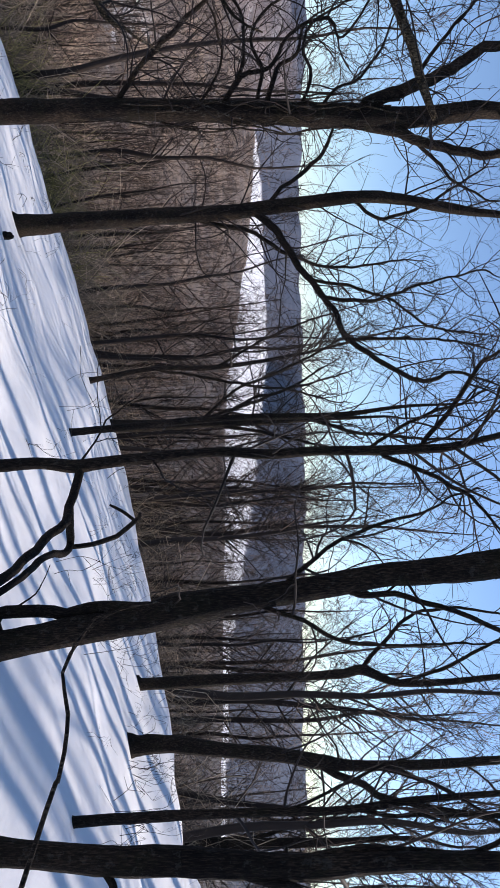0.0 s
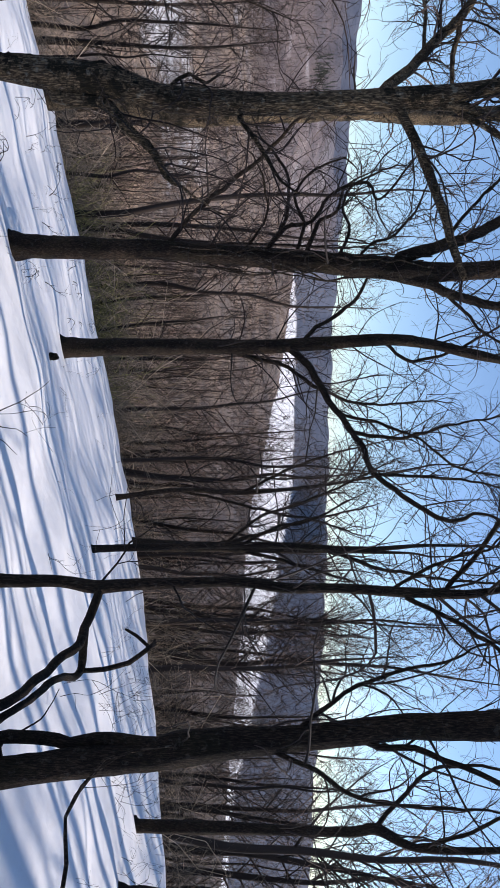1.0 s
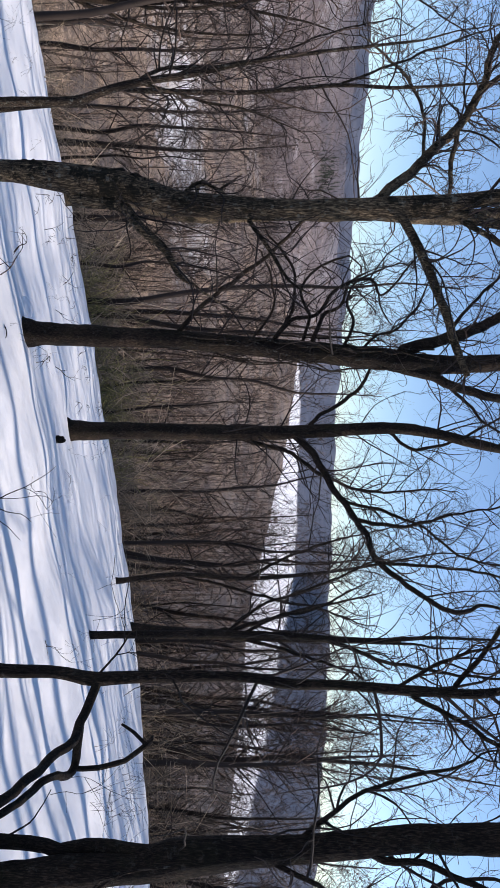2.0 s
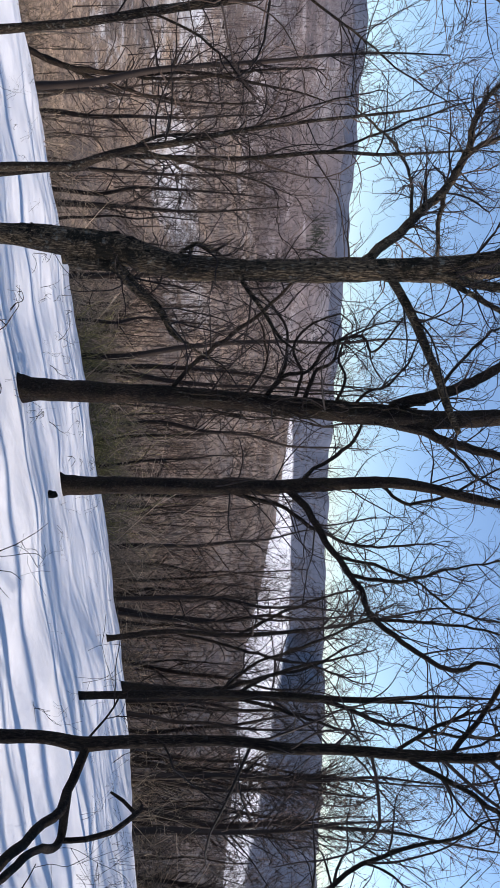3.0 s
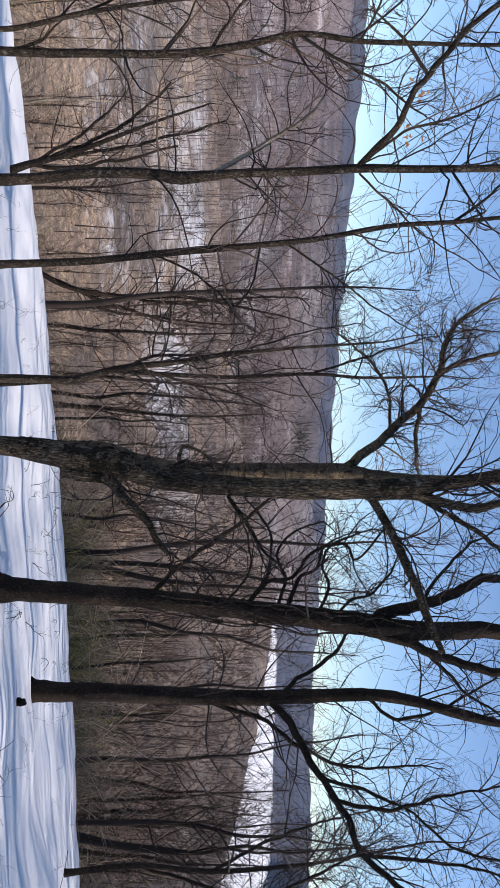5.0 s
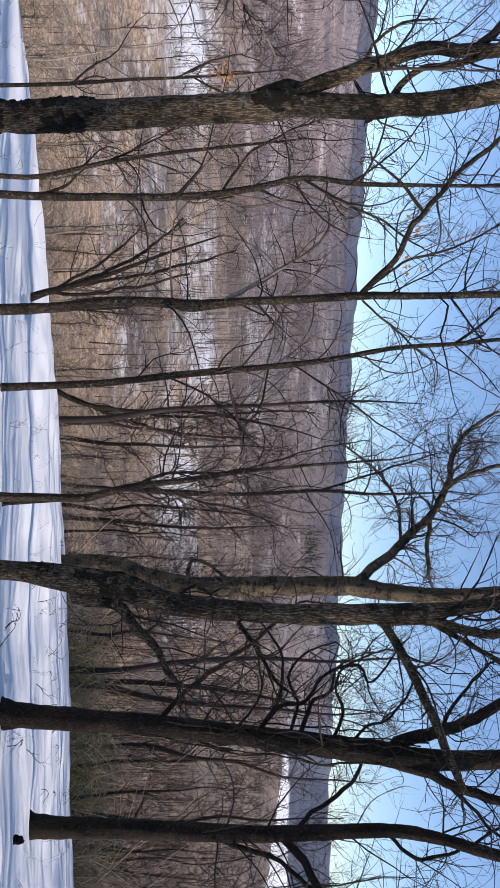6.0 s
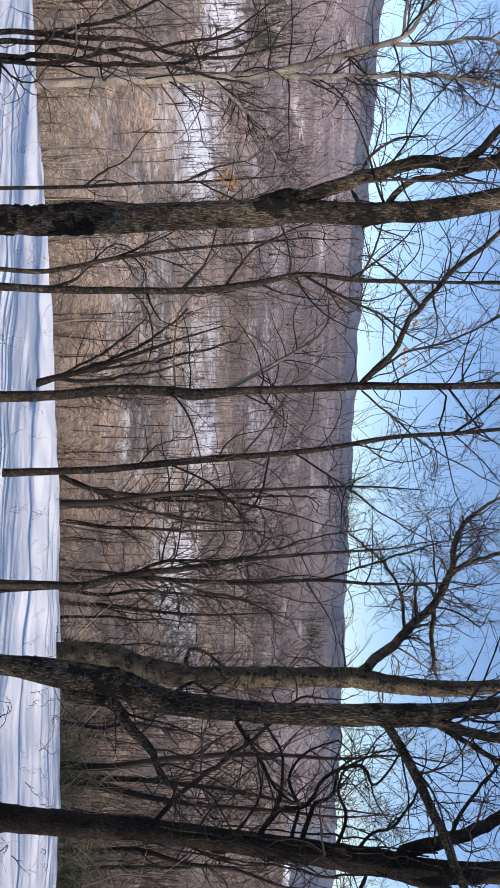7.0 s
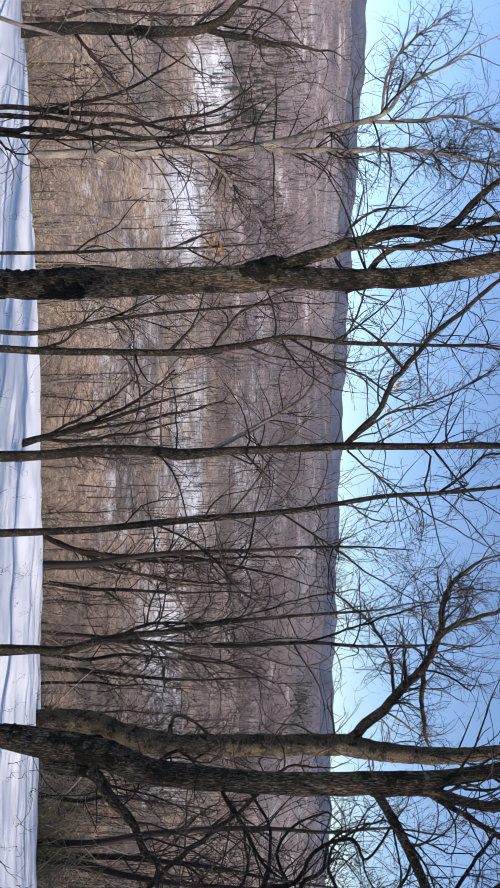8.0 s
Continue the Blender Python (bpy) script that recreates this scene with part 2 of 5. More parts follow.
def tubes(paths, sides, lumps=0.0, seed=0):
    """Round stems along paths of (x, y, z, radius): places and quads."""
    V, F, base = [], [], 0
    ang = np.arange(sides) * 2 * np.pi / sides
    ca, sa = np.cos(ang), np.sin(ang)
    for p in paths:
        if sides > 5:                           # close the end
            p = np.vstack([p, p[-1] + 1e-4 * (p[-1] - p[-2]), ])
            p[-1, 3] = 0.0
        c, r = p[:, :3], np.maximum(p[:, 3], 0.0012)
        t = np.gradient(c, axis=0)
        t /= np.linalg.norm(t, axis=1)[:, None] + 1e-9
        ref = np.eye(3)[np.argmin(np.abs(t.sum(0)))]
        u = np.cross(t, ref)
        u /= np.linalg.norm(u, axis=1)[:, None] + 1e-9
        w = np.cross(t, u)
        rr = np.repeat(r[:, None], sides, 1)
        if lumps:
            for i in range(len(c)):
                for j in range(sides):
                    d = u[i] * ca[j] + w[i] * sa[j]
                    q = Vector(c[i] * (1, 1, 0.45) + d * 0.35 + seed)
                    rr[i, j] *= 1 + lumps * (noise.noise(q * 4.0) + 0.6 * noise.noise(q * 13.0) + 0.4 * noise.noise(q * 31.0))
        ring = c[:, None, :] + rr[..., None] * (u[:, None, :] * ca[None, :, None] + w[:, None, :] * sa[None, :, None])
        V.append(ring.reshape(-1, 3))
        n = len(c)
        i, j = np.meshgrid(np.arange(n - 1), np.arange(sides), indexing="ij")
        k = (j + 1) % sides
        F.append((base + np.stack([i * sides + j, i * sides + k, (i + 1) * sides + k, (i + 1) * sides + j], -1)).reshape(-1, 4))
        base += n * sides
    return np.vstack(V), np.vstack(F)


def part(name, data, mat, parent, label=""):
    data.materials.append(mat)
    ob = new(name, data)
    ob.parent = parent
    return tagged(ob, label)


# ---------------------------------------------------------------- the lie of the land
DOWN = (-math.sin(radians(55)), math.cos(radians(55)))     # straight down the slope
LAKE = -45.0


def ground(x, y):
    """Height and snow cover of the ground at arrays of places."""
    x, y = np.atleast_1d(np.asarray(x, float)), np.atleast_1d(np.asarray(y, float))
    r = np.hypot(x, y) + 1e-6
    az = np.degrees(np.arctan2(-x, y))
    fall = x * DOWN[0] + y * DOWN[1]
    z = -0.3 * np.where(fall > -6, fall, -6 - 4 * (1 - np.exp(np.minimum(fall + 6, 0) / 4)))
    small = 0.035 * np.sin(1.1 * x + 0.6 * y) + 0.03 * np.sin(0.5 * x - 1.4 * y + 2) + 0.015 * np.sin(3.1 * x + 2.3 * y + 1)
    small = small + 0.030 * np.sin(2.1 * x - 0.9 * y + 0.7) * np.sin(0.7 * x + 1.3 * y) + 0.012 * np.sin(5.3 * x + 1.7 * y) * np.sin(4.1 * y - 2.2 * x + 1)
    small = small + 0.3 * np.exp(-((x + 1.0) / 0.9) ** 2 - ((y - 14.2) / 0.55) ** 2)      # a drifted hump
    z = z + small * np.clip(r / 6, 0, 1)
    # brow of the slope
    brow = np.interp(az, [-180, -70, -46, -38, -30, -20, -7, 5, 30, 55, 75, 90, 120, 180], [70, 70, 60, 20, 12.5, 16.5, 21, 25, 25.5, 22.2, 18.7, 16.6, 16, 40])
    s = np.maximum(r - brow, 0)
    steep = np.interp(az, [-30, 25, 45], [0.48, 0.42, 0.17])
    z = z - steep * np.where(s < 8, s * s / 16, s - 4)
    # valley floor, lake and the hills behind it
    wave = lambda k, a: np.sin(k * x + a) * np.sin(k * 0.83 * y - 1.7 * a) + 0.5 * np.sin(2.3 * k * x - a) * np.sin(2.1 * k * y + a)
    near = np.interp(az, [-30, -16, -9, -4, 1.6, 6.5, 13, 21, 24], [480, 490, 510, 530, 545, 610, 870, 1500, 1790])
    far = np.interp(az, [-30, -16, -9, -4, 1.6, 6.5, 13, 21, 24], [500, 540, 730, 960, 1230, 2050, 2150, 2100, 1800])
    top = np.interp(az, [-180, -60, -22, -1, 10, 21, 30, 41, 54, 62, 78, 90, 120, 180], [1, 0.5, 0.6, 1.6, 1.6, 1.8, 2.4, 3.0, 3.6, 4.0, 4.7, 5.2, 4, 1])
    top = top + 0.10 * np.sin(az * 0.9) + 0.06 * np.sin(az * 2.3 + 1)
    foot = np.where(az > 24, np.interp(az, [24, 34, 50, 95], [1500, 620, 420, 330]), far)
    foot = np.where(az < -30, 520, foot)
    crest = foot + np.interp(az, [-40, 0, 10, 24, 40, 95], [700, 900, 1000, 1100, 950, 900])
    k = np.clip((r - foot) / (crest - foot), 0, 1)
    behind = np.clip((az - 24) / 8, 0, 1)          # a lower hill before a far ridge
    rise = (1.6 + np.tan(np.radians(top - 1.0 * behind)) * crest) - LAKE
    hill = LAKE + rise * (0.55 * k + 0.45 * k * k * (3 - 2 * k)) + np.clip(k * 4, 0, 1) * (1 - k) * np.interp(az, [18, 30], [1.5, 9]) * wave(0.006, 1.0)
    hill = np.where(r > crest, LAKE + rise - (r - crest) * 0.05, hill)
    q = np.clip((r - 2300) / 900, 0, 1)
    ridge = -60 + (61.6 + np.tan(np.radians(top)) * 3200) * q * q * (3 - 2 * q) * np.where(r > 3200, np.clip(1 - (r - 3200) / 3000, 0, 1), 1)
    hill = np.where((r > 2300) & (az > 24), np.maximum(hill, ridge), hill)
    onlake = (r > near) & (r < far) & (az > -32) & (az < 24.5)
    floor = np.where(r < foot, LAKE + np.where(onlake, 0, 2.5 * np.clip((near - r) / 60, 0, 1) * (1 + wave(0.02, 0.4))), hill)
    low = np.maximum(z, floor) + np.where(onlake, 0, 0.8 * np.exp(-np.abs(z - floor) / 3))
    cover = np.where(s < 2.0, 1.0, np.clip(1.0 - (s - 2.0) / 4, 0.16, 1.0))
    west = np.clip((az - 14) / 18, 0, 1)
    cover = np.where(s > 30, 0.15 + 0.04 * west + 0.05 * wave(0.018, 2.0) + west * 0.05 * np.clip((s - 100) / 100, 0, 1), cover)
    cover = np.where(r > foot, np.where(az < 26, 0.25, 0.225) + 0.05 * wave(0.011, 0.7), cover)
    cover = np.where(r > 2300, np.where(az > 24, 0.30, cover), cover)
    fields = sum(k * np.exp(-((az - a) / w) ** 2 - ((r - d) / q) ** 2) for k, a, w, d, q in ((0.24, 76, 4.5, 315, 65), (0.20, 85, 4, 400, 60), (0.15, 42, 4, 250, 40), (0.13, 54, 3, 305, 35), (0.11, 62, 3, 330, 35), (0.11, 33, 3, 270, 35)))
    cover = np.where((s > 30) & (az > 30), cover + fields, cover)
    cover = np.where(onlake, 1.0, cover)
    # share of the far wood colour, painted haze included
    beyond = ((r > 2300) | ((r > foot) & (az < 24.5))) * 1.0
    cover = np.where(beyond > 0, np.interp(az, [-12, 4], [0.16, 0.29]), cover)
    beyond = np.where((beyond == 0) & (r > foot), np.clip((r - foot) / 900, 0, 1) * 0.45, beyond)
    # share of tan ground by bearing, with sun and haze put in
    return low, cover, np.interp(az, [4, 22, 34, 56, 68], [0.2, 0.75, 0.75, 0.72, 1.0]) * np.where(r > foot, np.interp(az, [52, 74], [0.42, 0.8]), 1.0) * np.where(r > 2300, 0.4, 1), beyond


def height(x, y):
    return float(ground(x, y)[0][0])


def make_ground():
    az = np.radians(np.concatenate([np.arange(-180, -50, 3.0), np.arange(-50, 110, 0.4), np.arange(110, 180, 3.0)]))
    r = np.concatenate([[0.0], 0.35 * 1.031 ** np.arange(0, 312)])
    A, R = np.meshgrid(az, r)
    X, Y = -np.sin(A) * R, np.cos(A) * R
    Z, C, D, B = ground(X.ravel(), Y.ravel())
    n, m = len(r), len(az)
    i, j = np.meshgrid(np.arange(n - 1), np.arange(m), indexing="ij")
    k = (j + 1) % m
    quads = np.stack([i * m + j, (i + 1) * m + j, (i + 1) * m + k, i * m + k], -1).reshape(-1, 4)[:, ::-1]
    me = mesh_of("ground", np.stack([X.ravel(), Y.ravel(), Z], -1), quads)
    if me.polygons[m * 40].normal.z < 0:
        me.flip_normals()
    for name, values in (("snow_cover", C), ("dry_and_lit", D), ("far_woods_haze", B)):
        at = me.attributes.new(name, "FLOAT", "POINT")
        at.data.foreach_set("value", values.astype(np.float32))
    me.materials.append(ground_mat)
    return tagged(new("ground", me), "snow-covered slope above a wooded valley and a frozen lake", "ground", kind="structure")


make_ground()

# ---------------------------------------------------------------- bare trees
def sprout(rng, path, level, out, dense=1.0, start=0.12, lift=0.32, spread=1.0, longest=2.2, heavy=1.0):
    """Side shoots along a path, and shoots on those; out: lists of paths by level."""
    seg = np.linalg.norm(np.diff(path[:, :3], axis=0), axis=1)
    run = np.concatenate([[0], np.cumsum(seg)])
    L = run[-1]
    if L < 0.08:
        return
    count = rng.poisson(dense * (3.0 + 5.6 * L) / heavy ** 0.5 if level == 1 else dense * (1.6 + 4.6 * L) / heavy)
    for s in np.sort(rng.uniform(start, 1.0, count)):
        at = np.array([np.interp(s * L, run, path[:, c]) for c in range(4)])
        i = min(np.searchsorted(run, s * L), len(path) - 1)
        d = path[i, :3] - path[max(i - 1, 0), :3]
        d = d / (np.linalg.norm(d) + 1e-9)
        side = rng.normal(size=3)
        side -= d * (side @ d)
        side /= np.linalg.norm(side) + 1e-9
        a = rng.uniform(0.45, 1.45) * spread
        way = math.cos(a) * d + math.sin(a) * side
        way[2] += lift * rng.uniform(-0.4, 1.2)
        way /= np.linalg.norm(way)
        size = (0.18 + 0.42 * rng.random()) * (0.5 + 0.5 * L) * (1.15 - 0.5 * s)
        size = min(size * 1.2, longest)
        rad = min(at[3] * 0.6, (0.0042 + 0.0058 * size) * heavy)
        n = (10, 6, 4)[level - 1]
        p = [at[:3]]
        curl = rng.normal(size=3) * 0.9 / n
        for _ in range(n - 1):
            curl = curl * 0.7 + rng.normal(size=3) * (1.15 if level == 1 else 0.9) / n
            way = way + np.cross(curl, way) + np.array([0, 0, 0.04 * lift])
            if rng.rand() < 0.12:                # a knee where a bud has died
                way = way + rng.normal(size=3) * 0.4
            way /= np.linalg.norm(way)
            p.append(p[-1] + way * size / (n - 1))
        q = np.column_stack([np.array(p), np.linspace(rad, min(rad, 0.0026 * heavy), n)])
        out[level].append(q)
        if level < len(out) - 1:
            sprout(rng, q, level + 1, out, dense * (0.8 if level == 1 else 0.22), 0.12, lift, spread, longest, heavy)


def lengthen(rng, path, to, wobble=0.16):
    """Carry a stem on past its last point, tapering, to a radius near that of a twig."""
    p = [row for row in path]
    d = path[-1, :3] - path[-3 if len(path) > 2 else 0, :3]
    d = d / (np.linalg.norm(d) + 1e-9)
    r, n = path[-1, 3], 9
    for i in range(n):
        d = d + rng.normal(size=3) * wobble + np.array([0, 0, 0.05])
        d /= np.linalg.norm(d)
        p.append(np.append(p[-1][:3] + d * to / n, r * (1 - 0.85 * (i + 1) / n)))
    return np.array(p)


class Stand:
    """Lays out one bare tree; metres across and up from the foot, seen square to its facing."""

    def __init__(self, at, facing, seed, bark, twig, label, dense=1.0, category="tree", name="bare_tree", more=3.0, bare=0.22, heavy=1.0):
        self.rng = np.random.RandomState(seed)
        self.foot = np.array([at[0], at[1], height(*at)])
        f = radians(facing)
        self.across, self.ahead = np.array([math.cos(f), math.sin(f), 0]), np.array([-math.sin(f), math.cos(f), 0])
        self.bark, self.twig, self.dense, self.seed, self.more, self.bare, self.heavy = bark, twig, dense, seed, more, bare, heavy
        self.root = tagged(new(name), label, category)
        self.root.location = self.foot
        self.shoots = [[], [], [], []]
        self.main = None

    def place(self, points, depth=0.0):
        u0, out = points[0][0], []
        for u, h, r, *v in points:
            back = v[0] if v else depth * (u - u0)
            out.append(np.append(self.across * u + self.ahead * back + np.array([0, 0, h]), r))
        return np.array(out)

    def trunk(self, *points, sides=14, lumps=0.13, flare=1.28):
        p = self.place(points)
        if p[0, 2] < 0.5:                       # root flare, carried a little into the ground
            low = p[0].copy()
            low[2] = -0.35
            low[3] *= flare ** 1.6
            mid = p[0] + (p[1] - p[0]) * 0.12
            mid[3] = p[0, 3] * 1.08
            p[0, 3] *= flare
            p = np.vstack([low, p[0], mid, p[1:]])
        fine = glide(p, 0.075 if sides > 9 else 0.05)
        if self.more and p[-1, 3] > 0.004:
            fine = lengthen(self.rng, fine, min(self.more, 0.4 + 60 * p[-1, 3]), 0.12)
        self.main, self.axes = fine, [fine]
        me = mesh_of("trunk", *tubes([fine], sides, lumps, self.seed))
        part("trunk", me, self.bark, self.root)
        high = fine[fine[:, 2] > max(1.2, self.bare * fine[-1, 2])]
        if len(high) > 3:
            sprout(self.rng, high, 1, self.shoots, self.dense * 0.55, 0.0, 0.35, 1.1, 2.2 * self.heavy, self.heavy)
        return self

    def crook(self, path, thick):
        """Knees and bends along a limb."""
        out, k = path.copy(), self.rng.uniform(0, 50)
        for i in range(2, len(out)):
            q = Vector(out[i, :3])
            d = noise.noise_vector(q * 2.6 + Vector((k, 0, 0))) * 0.6 + noise.noise_vector(q * 6.0 + Vector((0, k, 0))) * 0.3
            out[i, :3] += np.array(d) * min(0.09, 0.05 + 0.4 * thick) * min(1, (i - 1) / 5)
        return out

    def limb(self, *points, shoots=1.0, name="limb", label="", mat=None):
        depth = self.rng.uniform(-0.5, 0.5)
        p = self.place(points, depth)
        axes = np.vstack(self.axes)
        away = axes[:, :3] - (p[0, :3] - np.array([0, 0, 0.4 * p[0, 3]]))
        gap = np.hypot(np.hypot(away @ self.across, away[:, 2]), (0.3 if len(points[1]) < 4 else 1.0) * (away @ self.ahead))
        if 0.01 < gap.min() < 1.2:              # start inside the stem that it grows from
            if len(points[1]) < 4:              # no depth of its own: follow the parent stem's
                p[:, :3] += self.ahead * ((axes[gap.argmin(), :3] - p[0, :3]) @ self.ahead)
            p = np.vstack([np.append(axes[gap.argmin(), :3], p[0, 3] * 1.15), p])
        fine = self.crook(glide(p, 0.10), p[0, 3])
        if name == "limb" and fine[-1, 3] > 0.006:
            fine = lengthen(self.rng, fine, min(0.3 + 22 * fine[-1, 3], 1.3), 0.24)
        self.axes.append(fine)
        sides = 9 if points[0][2] > 0.03 else 6
        part(name, mesh_of(name, *tubes([fine], sides, 0.10, self.seed)), mat or self.bark, self.root, label)
        if shoots:
            sprout(self.rng, fine, 1, self.shoots, self.dense * shoots, longest=max(2.2, 20 * p[0, 3]), heavy=self.heavy)
        return self

    def burl(self, u, h, size, v=0.0):
        """A dark swollen knot on the trunk."""
        c = self.across * u + self.ahead * v + np.array([0, 0, h])
        bm = bmesh.new()
        bmesh.ops.create_icosphere(bm, subdivisions=3, radius=1.0)
        for w in bm.verts:
            d = w.co.normalized()
            k = size * (1 + 0.3 * noise.noise(d * 1.8 + Vector((u * 9, h, 0))) + 0.22 * noise.noise(d * 5.0 + Vector((h * 7, 0, 0))) + 0.14 * noise.noise(d * 13.0))
            w.co = Vector(c) + Vector((d.x, d.y, d.z * 1.7)) * k
        for f in bm.faces:
            f.smooth = True
        me = bpy.data.meshes.new("burl")
        bm.to_mesh(me)
        bm.free()
        part("burl", me, bark_black, self.root, "dark rough burl")
        return self

    def moss(self, low, high, count, size, side=-1.0):
        """Black lumpy moss and loose bark clinging along one side of the trunk, one mesh."""
        bm = bmesh.new()
        for _ in range(count):
            h = self.rng.uniform(low, high)
            i = int(np.argmin(np.abs(self.main[:, 2] - h)))
            a = self.rng.normal(0, 0.75)
            out = self.across * side * math.cos(a) - self.ahead * math.sin(abs(a))
            c = Vector(self.main[i, :3] + out * self.main[i, 3] * self.rng.uniform(0.72, 0.95))
            k, lift = size * self.rng.uniform(0.35, 1.0), self.rng.uniform(0.9, 2.2)
            made = bmesh.ops.create_icosphere(bm, subdivisions=1, radius=1.0)
            for w in made["verts"]:
                d = w.co.normalized()
                r = k * (1 + 0.5 * noise.noise(d * 2.2 + c * 9) + 0.35 * noise.noise(d * 6.0 + c * 5))
                w.co = c + Vector((d.x, d.y, d.z * lift)) * r
        me = bpy.data.meshes.new("moss")
        bm.to_mesh(me)
        bm.free()
        tagged(part("moss", me, bark_black, self.root, "black lumpy moss on the bark"), kind="stuff")
        return self

    def vines(self, low, high, count, thick=0.010):
        """Climbing stems that wind up the trunk and stand off it in loops."""
        run = self.main[(self.main[:, 2] > low) & (self.main[:, 2] < high)]
        for _ in range(count):
            a0, b0 = np.sort(self.rng.randint(0, len(run), 2))
            if b0 - a0 < 8:
                continue
            seg, a, off, p = run[a0:b0:2], self.rng.uniform(0, 2 * np.pi), 1.0, []
            for row in seg:
                a += self.rng.normal(0, 0.17)
                off = 0.8 * off + 0.2 + abs(self.rng.normal(0, 0.16))
                out = self.across * math.cos(a) + self.ahead * math.sin(a)
                p.append(np.append(row[:3] + out * row[3] * off, thick * self.rng.uniform(0.6, 1.2)))
            p = np.array(p)
            part("vine", mesh_of("vine", *tubes([glide(p, 0.06)], 5)), bark_grey, self.root, "thin climbing vine stem")
            if len(p) > 4:
                sprout(self.rng, p, 1, self.shoots, 0.16, 0.05, 0.1, 1.3)
        return self

    def leaves(self, u, h, spread, count=26):
        """A tuft of curled dead leaves."""
        tip = self.across * u + np.array([0, 0, h])
        for _ in range(count):
            c = tip + self.rng.normal(size=3) * spread
            a, t = self.rng.normal(size=3), self.rng.normal(size=3)
            a /= np.linalg.norm(a)
            t -= a * (t @ a)
            t /= np.linalg.norm(t)
            n = np.cross(a, t)
            l, w = self.rng.uniform(0.05, 0.085), self.rng.uniform(0.014, 0.024)
            v = [c, c + a * l * 0.35 + t * w + n * 0.012, c + a * l * 0.8 + t * w * 0.7 + n * 0.016, c + a * l, c + a * l * 0.8 - t * w * 0.7 + n * 0.016,
                 c + a * l * 0.35 - t * w + n * 0.012, c + a * l * 0.5 - n * 0.004]
            f = [(0, 1, 6), (1, 2, 6), (2, 3, 6), (3, 4, 6), (4, 5, 6), (5, 0, 6)]
            part("leaf", mesh_of("leaf", v, f), leaf_mat, self.root)
        return self

    def done(self):
        if not self.shoots[1] or not self.shoots[2]:
            return self.root
        thick, thin = tubes(self.shoots[1], 4), tubes(self.shoots[2] + self.shoots[3], 3)
        both = np.vstack([thick[0], thin[0]]), np.vstack([thick[1], thin[1] + len(thick[0])])
        tagged(part("crown", mesh_of("crown", *both), self.twig, self.root), kind="stuff")
        return self.root


tree = Stand(at=(-4.30, 8.69), facing=25.2, seed=11, bark=bark_dark, twig=twig_dark,
             label="dark, ivy-stained tree with a forked crown, its foot in the snow", dense=0.8)
tree.trunk((0.00, -0.04, 0.195), (0.01, 0.29, 0.168), (0.04, 0.95, 0.152), (0.07, 2.16, 0.135), (0.16, 3.35, 0.133), (0.23, 4.20, 0.144),
           (0.28, 4.82, 0.149), (0.36, 5.73, 0.127), (0.31, 6.65, 0.105))
tree.limb((0.00, 2.16, 0.035), (-0.39, 2.55, 0.031), (-0.78, 3.10, 0.028), (-1.17, 3.64, 0.022), (-1.44, 3.94, 0.017), (-1.47, 4.25, 0.012))
tree.limb((0.07, 3.50, 0.034), (-0.19, 3.73, 0.028), (-0.29, 4.08, 0.025), (-0.60, 4.30, 0.022), (-0.78, 4.79, 0.022), (-0.56, 4.89, 0.017),
           (-0.78, 5.17, 0.014), (-1.05, 5.41, 0.009))
tree.limb((0.06, 4.04, 0.034), (-0.25, 4.16, 0.028), (-0.41, 4.42, 0.022), (-0.71, 4.49, 0.017), (-0.91, 4.79, 0.009))
tree.limb((0.16, 5.27, 0.086), (0.06, 5.65, 0.079), (-0.04, 6.02, 0.072), (-0.28, 6.46, 0.068), (-0.39, 6.62, 0.065))
tree.limb((0.39, 5.20, 0.079), (0.56, 5.74, 0.063), (0.72, 6.19, 0.060), (0.80, 6.67, 0.057))
tree.limb((0.53, 5.74, 0.026), (0.80, 6.05, 0.023), (1.18, 6.43, 0.017), (1.31, 6.69, 0.014))
tree.limb((0.07, 3.19, 0.019), (-0.32, 3.49, 0.017), (-0.71, 3.49, 0.014), (-1.09, 3.37, 0.009))
tree.limb((0.01, 5.83, 0.026), (-0.31, 6.01, 0.023), (-0.73, 6.37, 0.017), (-0.88, 6.61, 0.014))
tree.limb((0.10, 3.50, 0.028), (-0.32, 3.73, 0.025), (-0.79, 3.78, 0.022), (-1.13, 3.64, 0.020), (-1.40, 3.36, 0.014))
tree.limb((0.19, 4.43, 0.025), (-0.18, 4.58, 0.022), (-0.48, 4.50, 0.019), (-0.79, 4.68, 0.017), (-1.02, 5.17, 0.012))
tree.limb((0.24, 4.66, 0.022), (-0.03, 4.89, 0.019), (-0.11, 5.19, 0.017), (-0.42, 5.41, 0.014), (-0.72, 5.51, 0.009))
tree.limb((0.10, 3.89, 0.025), (-0.25, 4.00, 0.022), (-0.56, 3.88, 0.019), (-0.86, 4.07, 0.017), (-1.02, 4.48, 0.012))
tree.vines(1.9, 6.6, 16, 0.012)
tree.done()

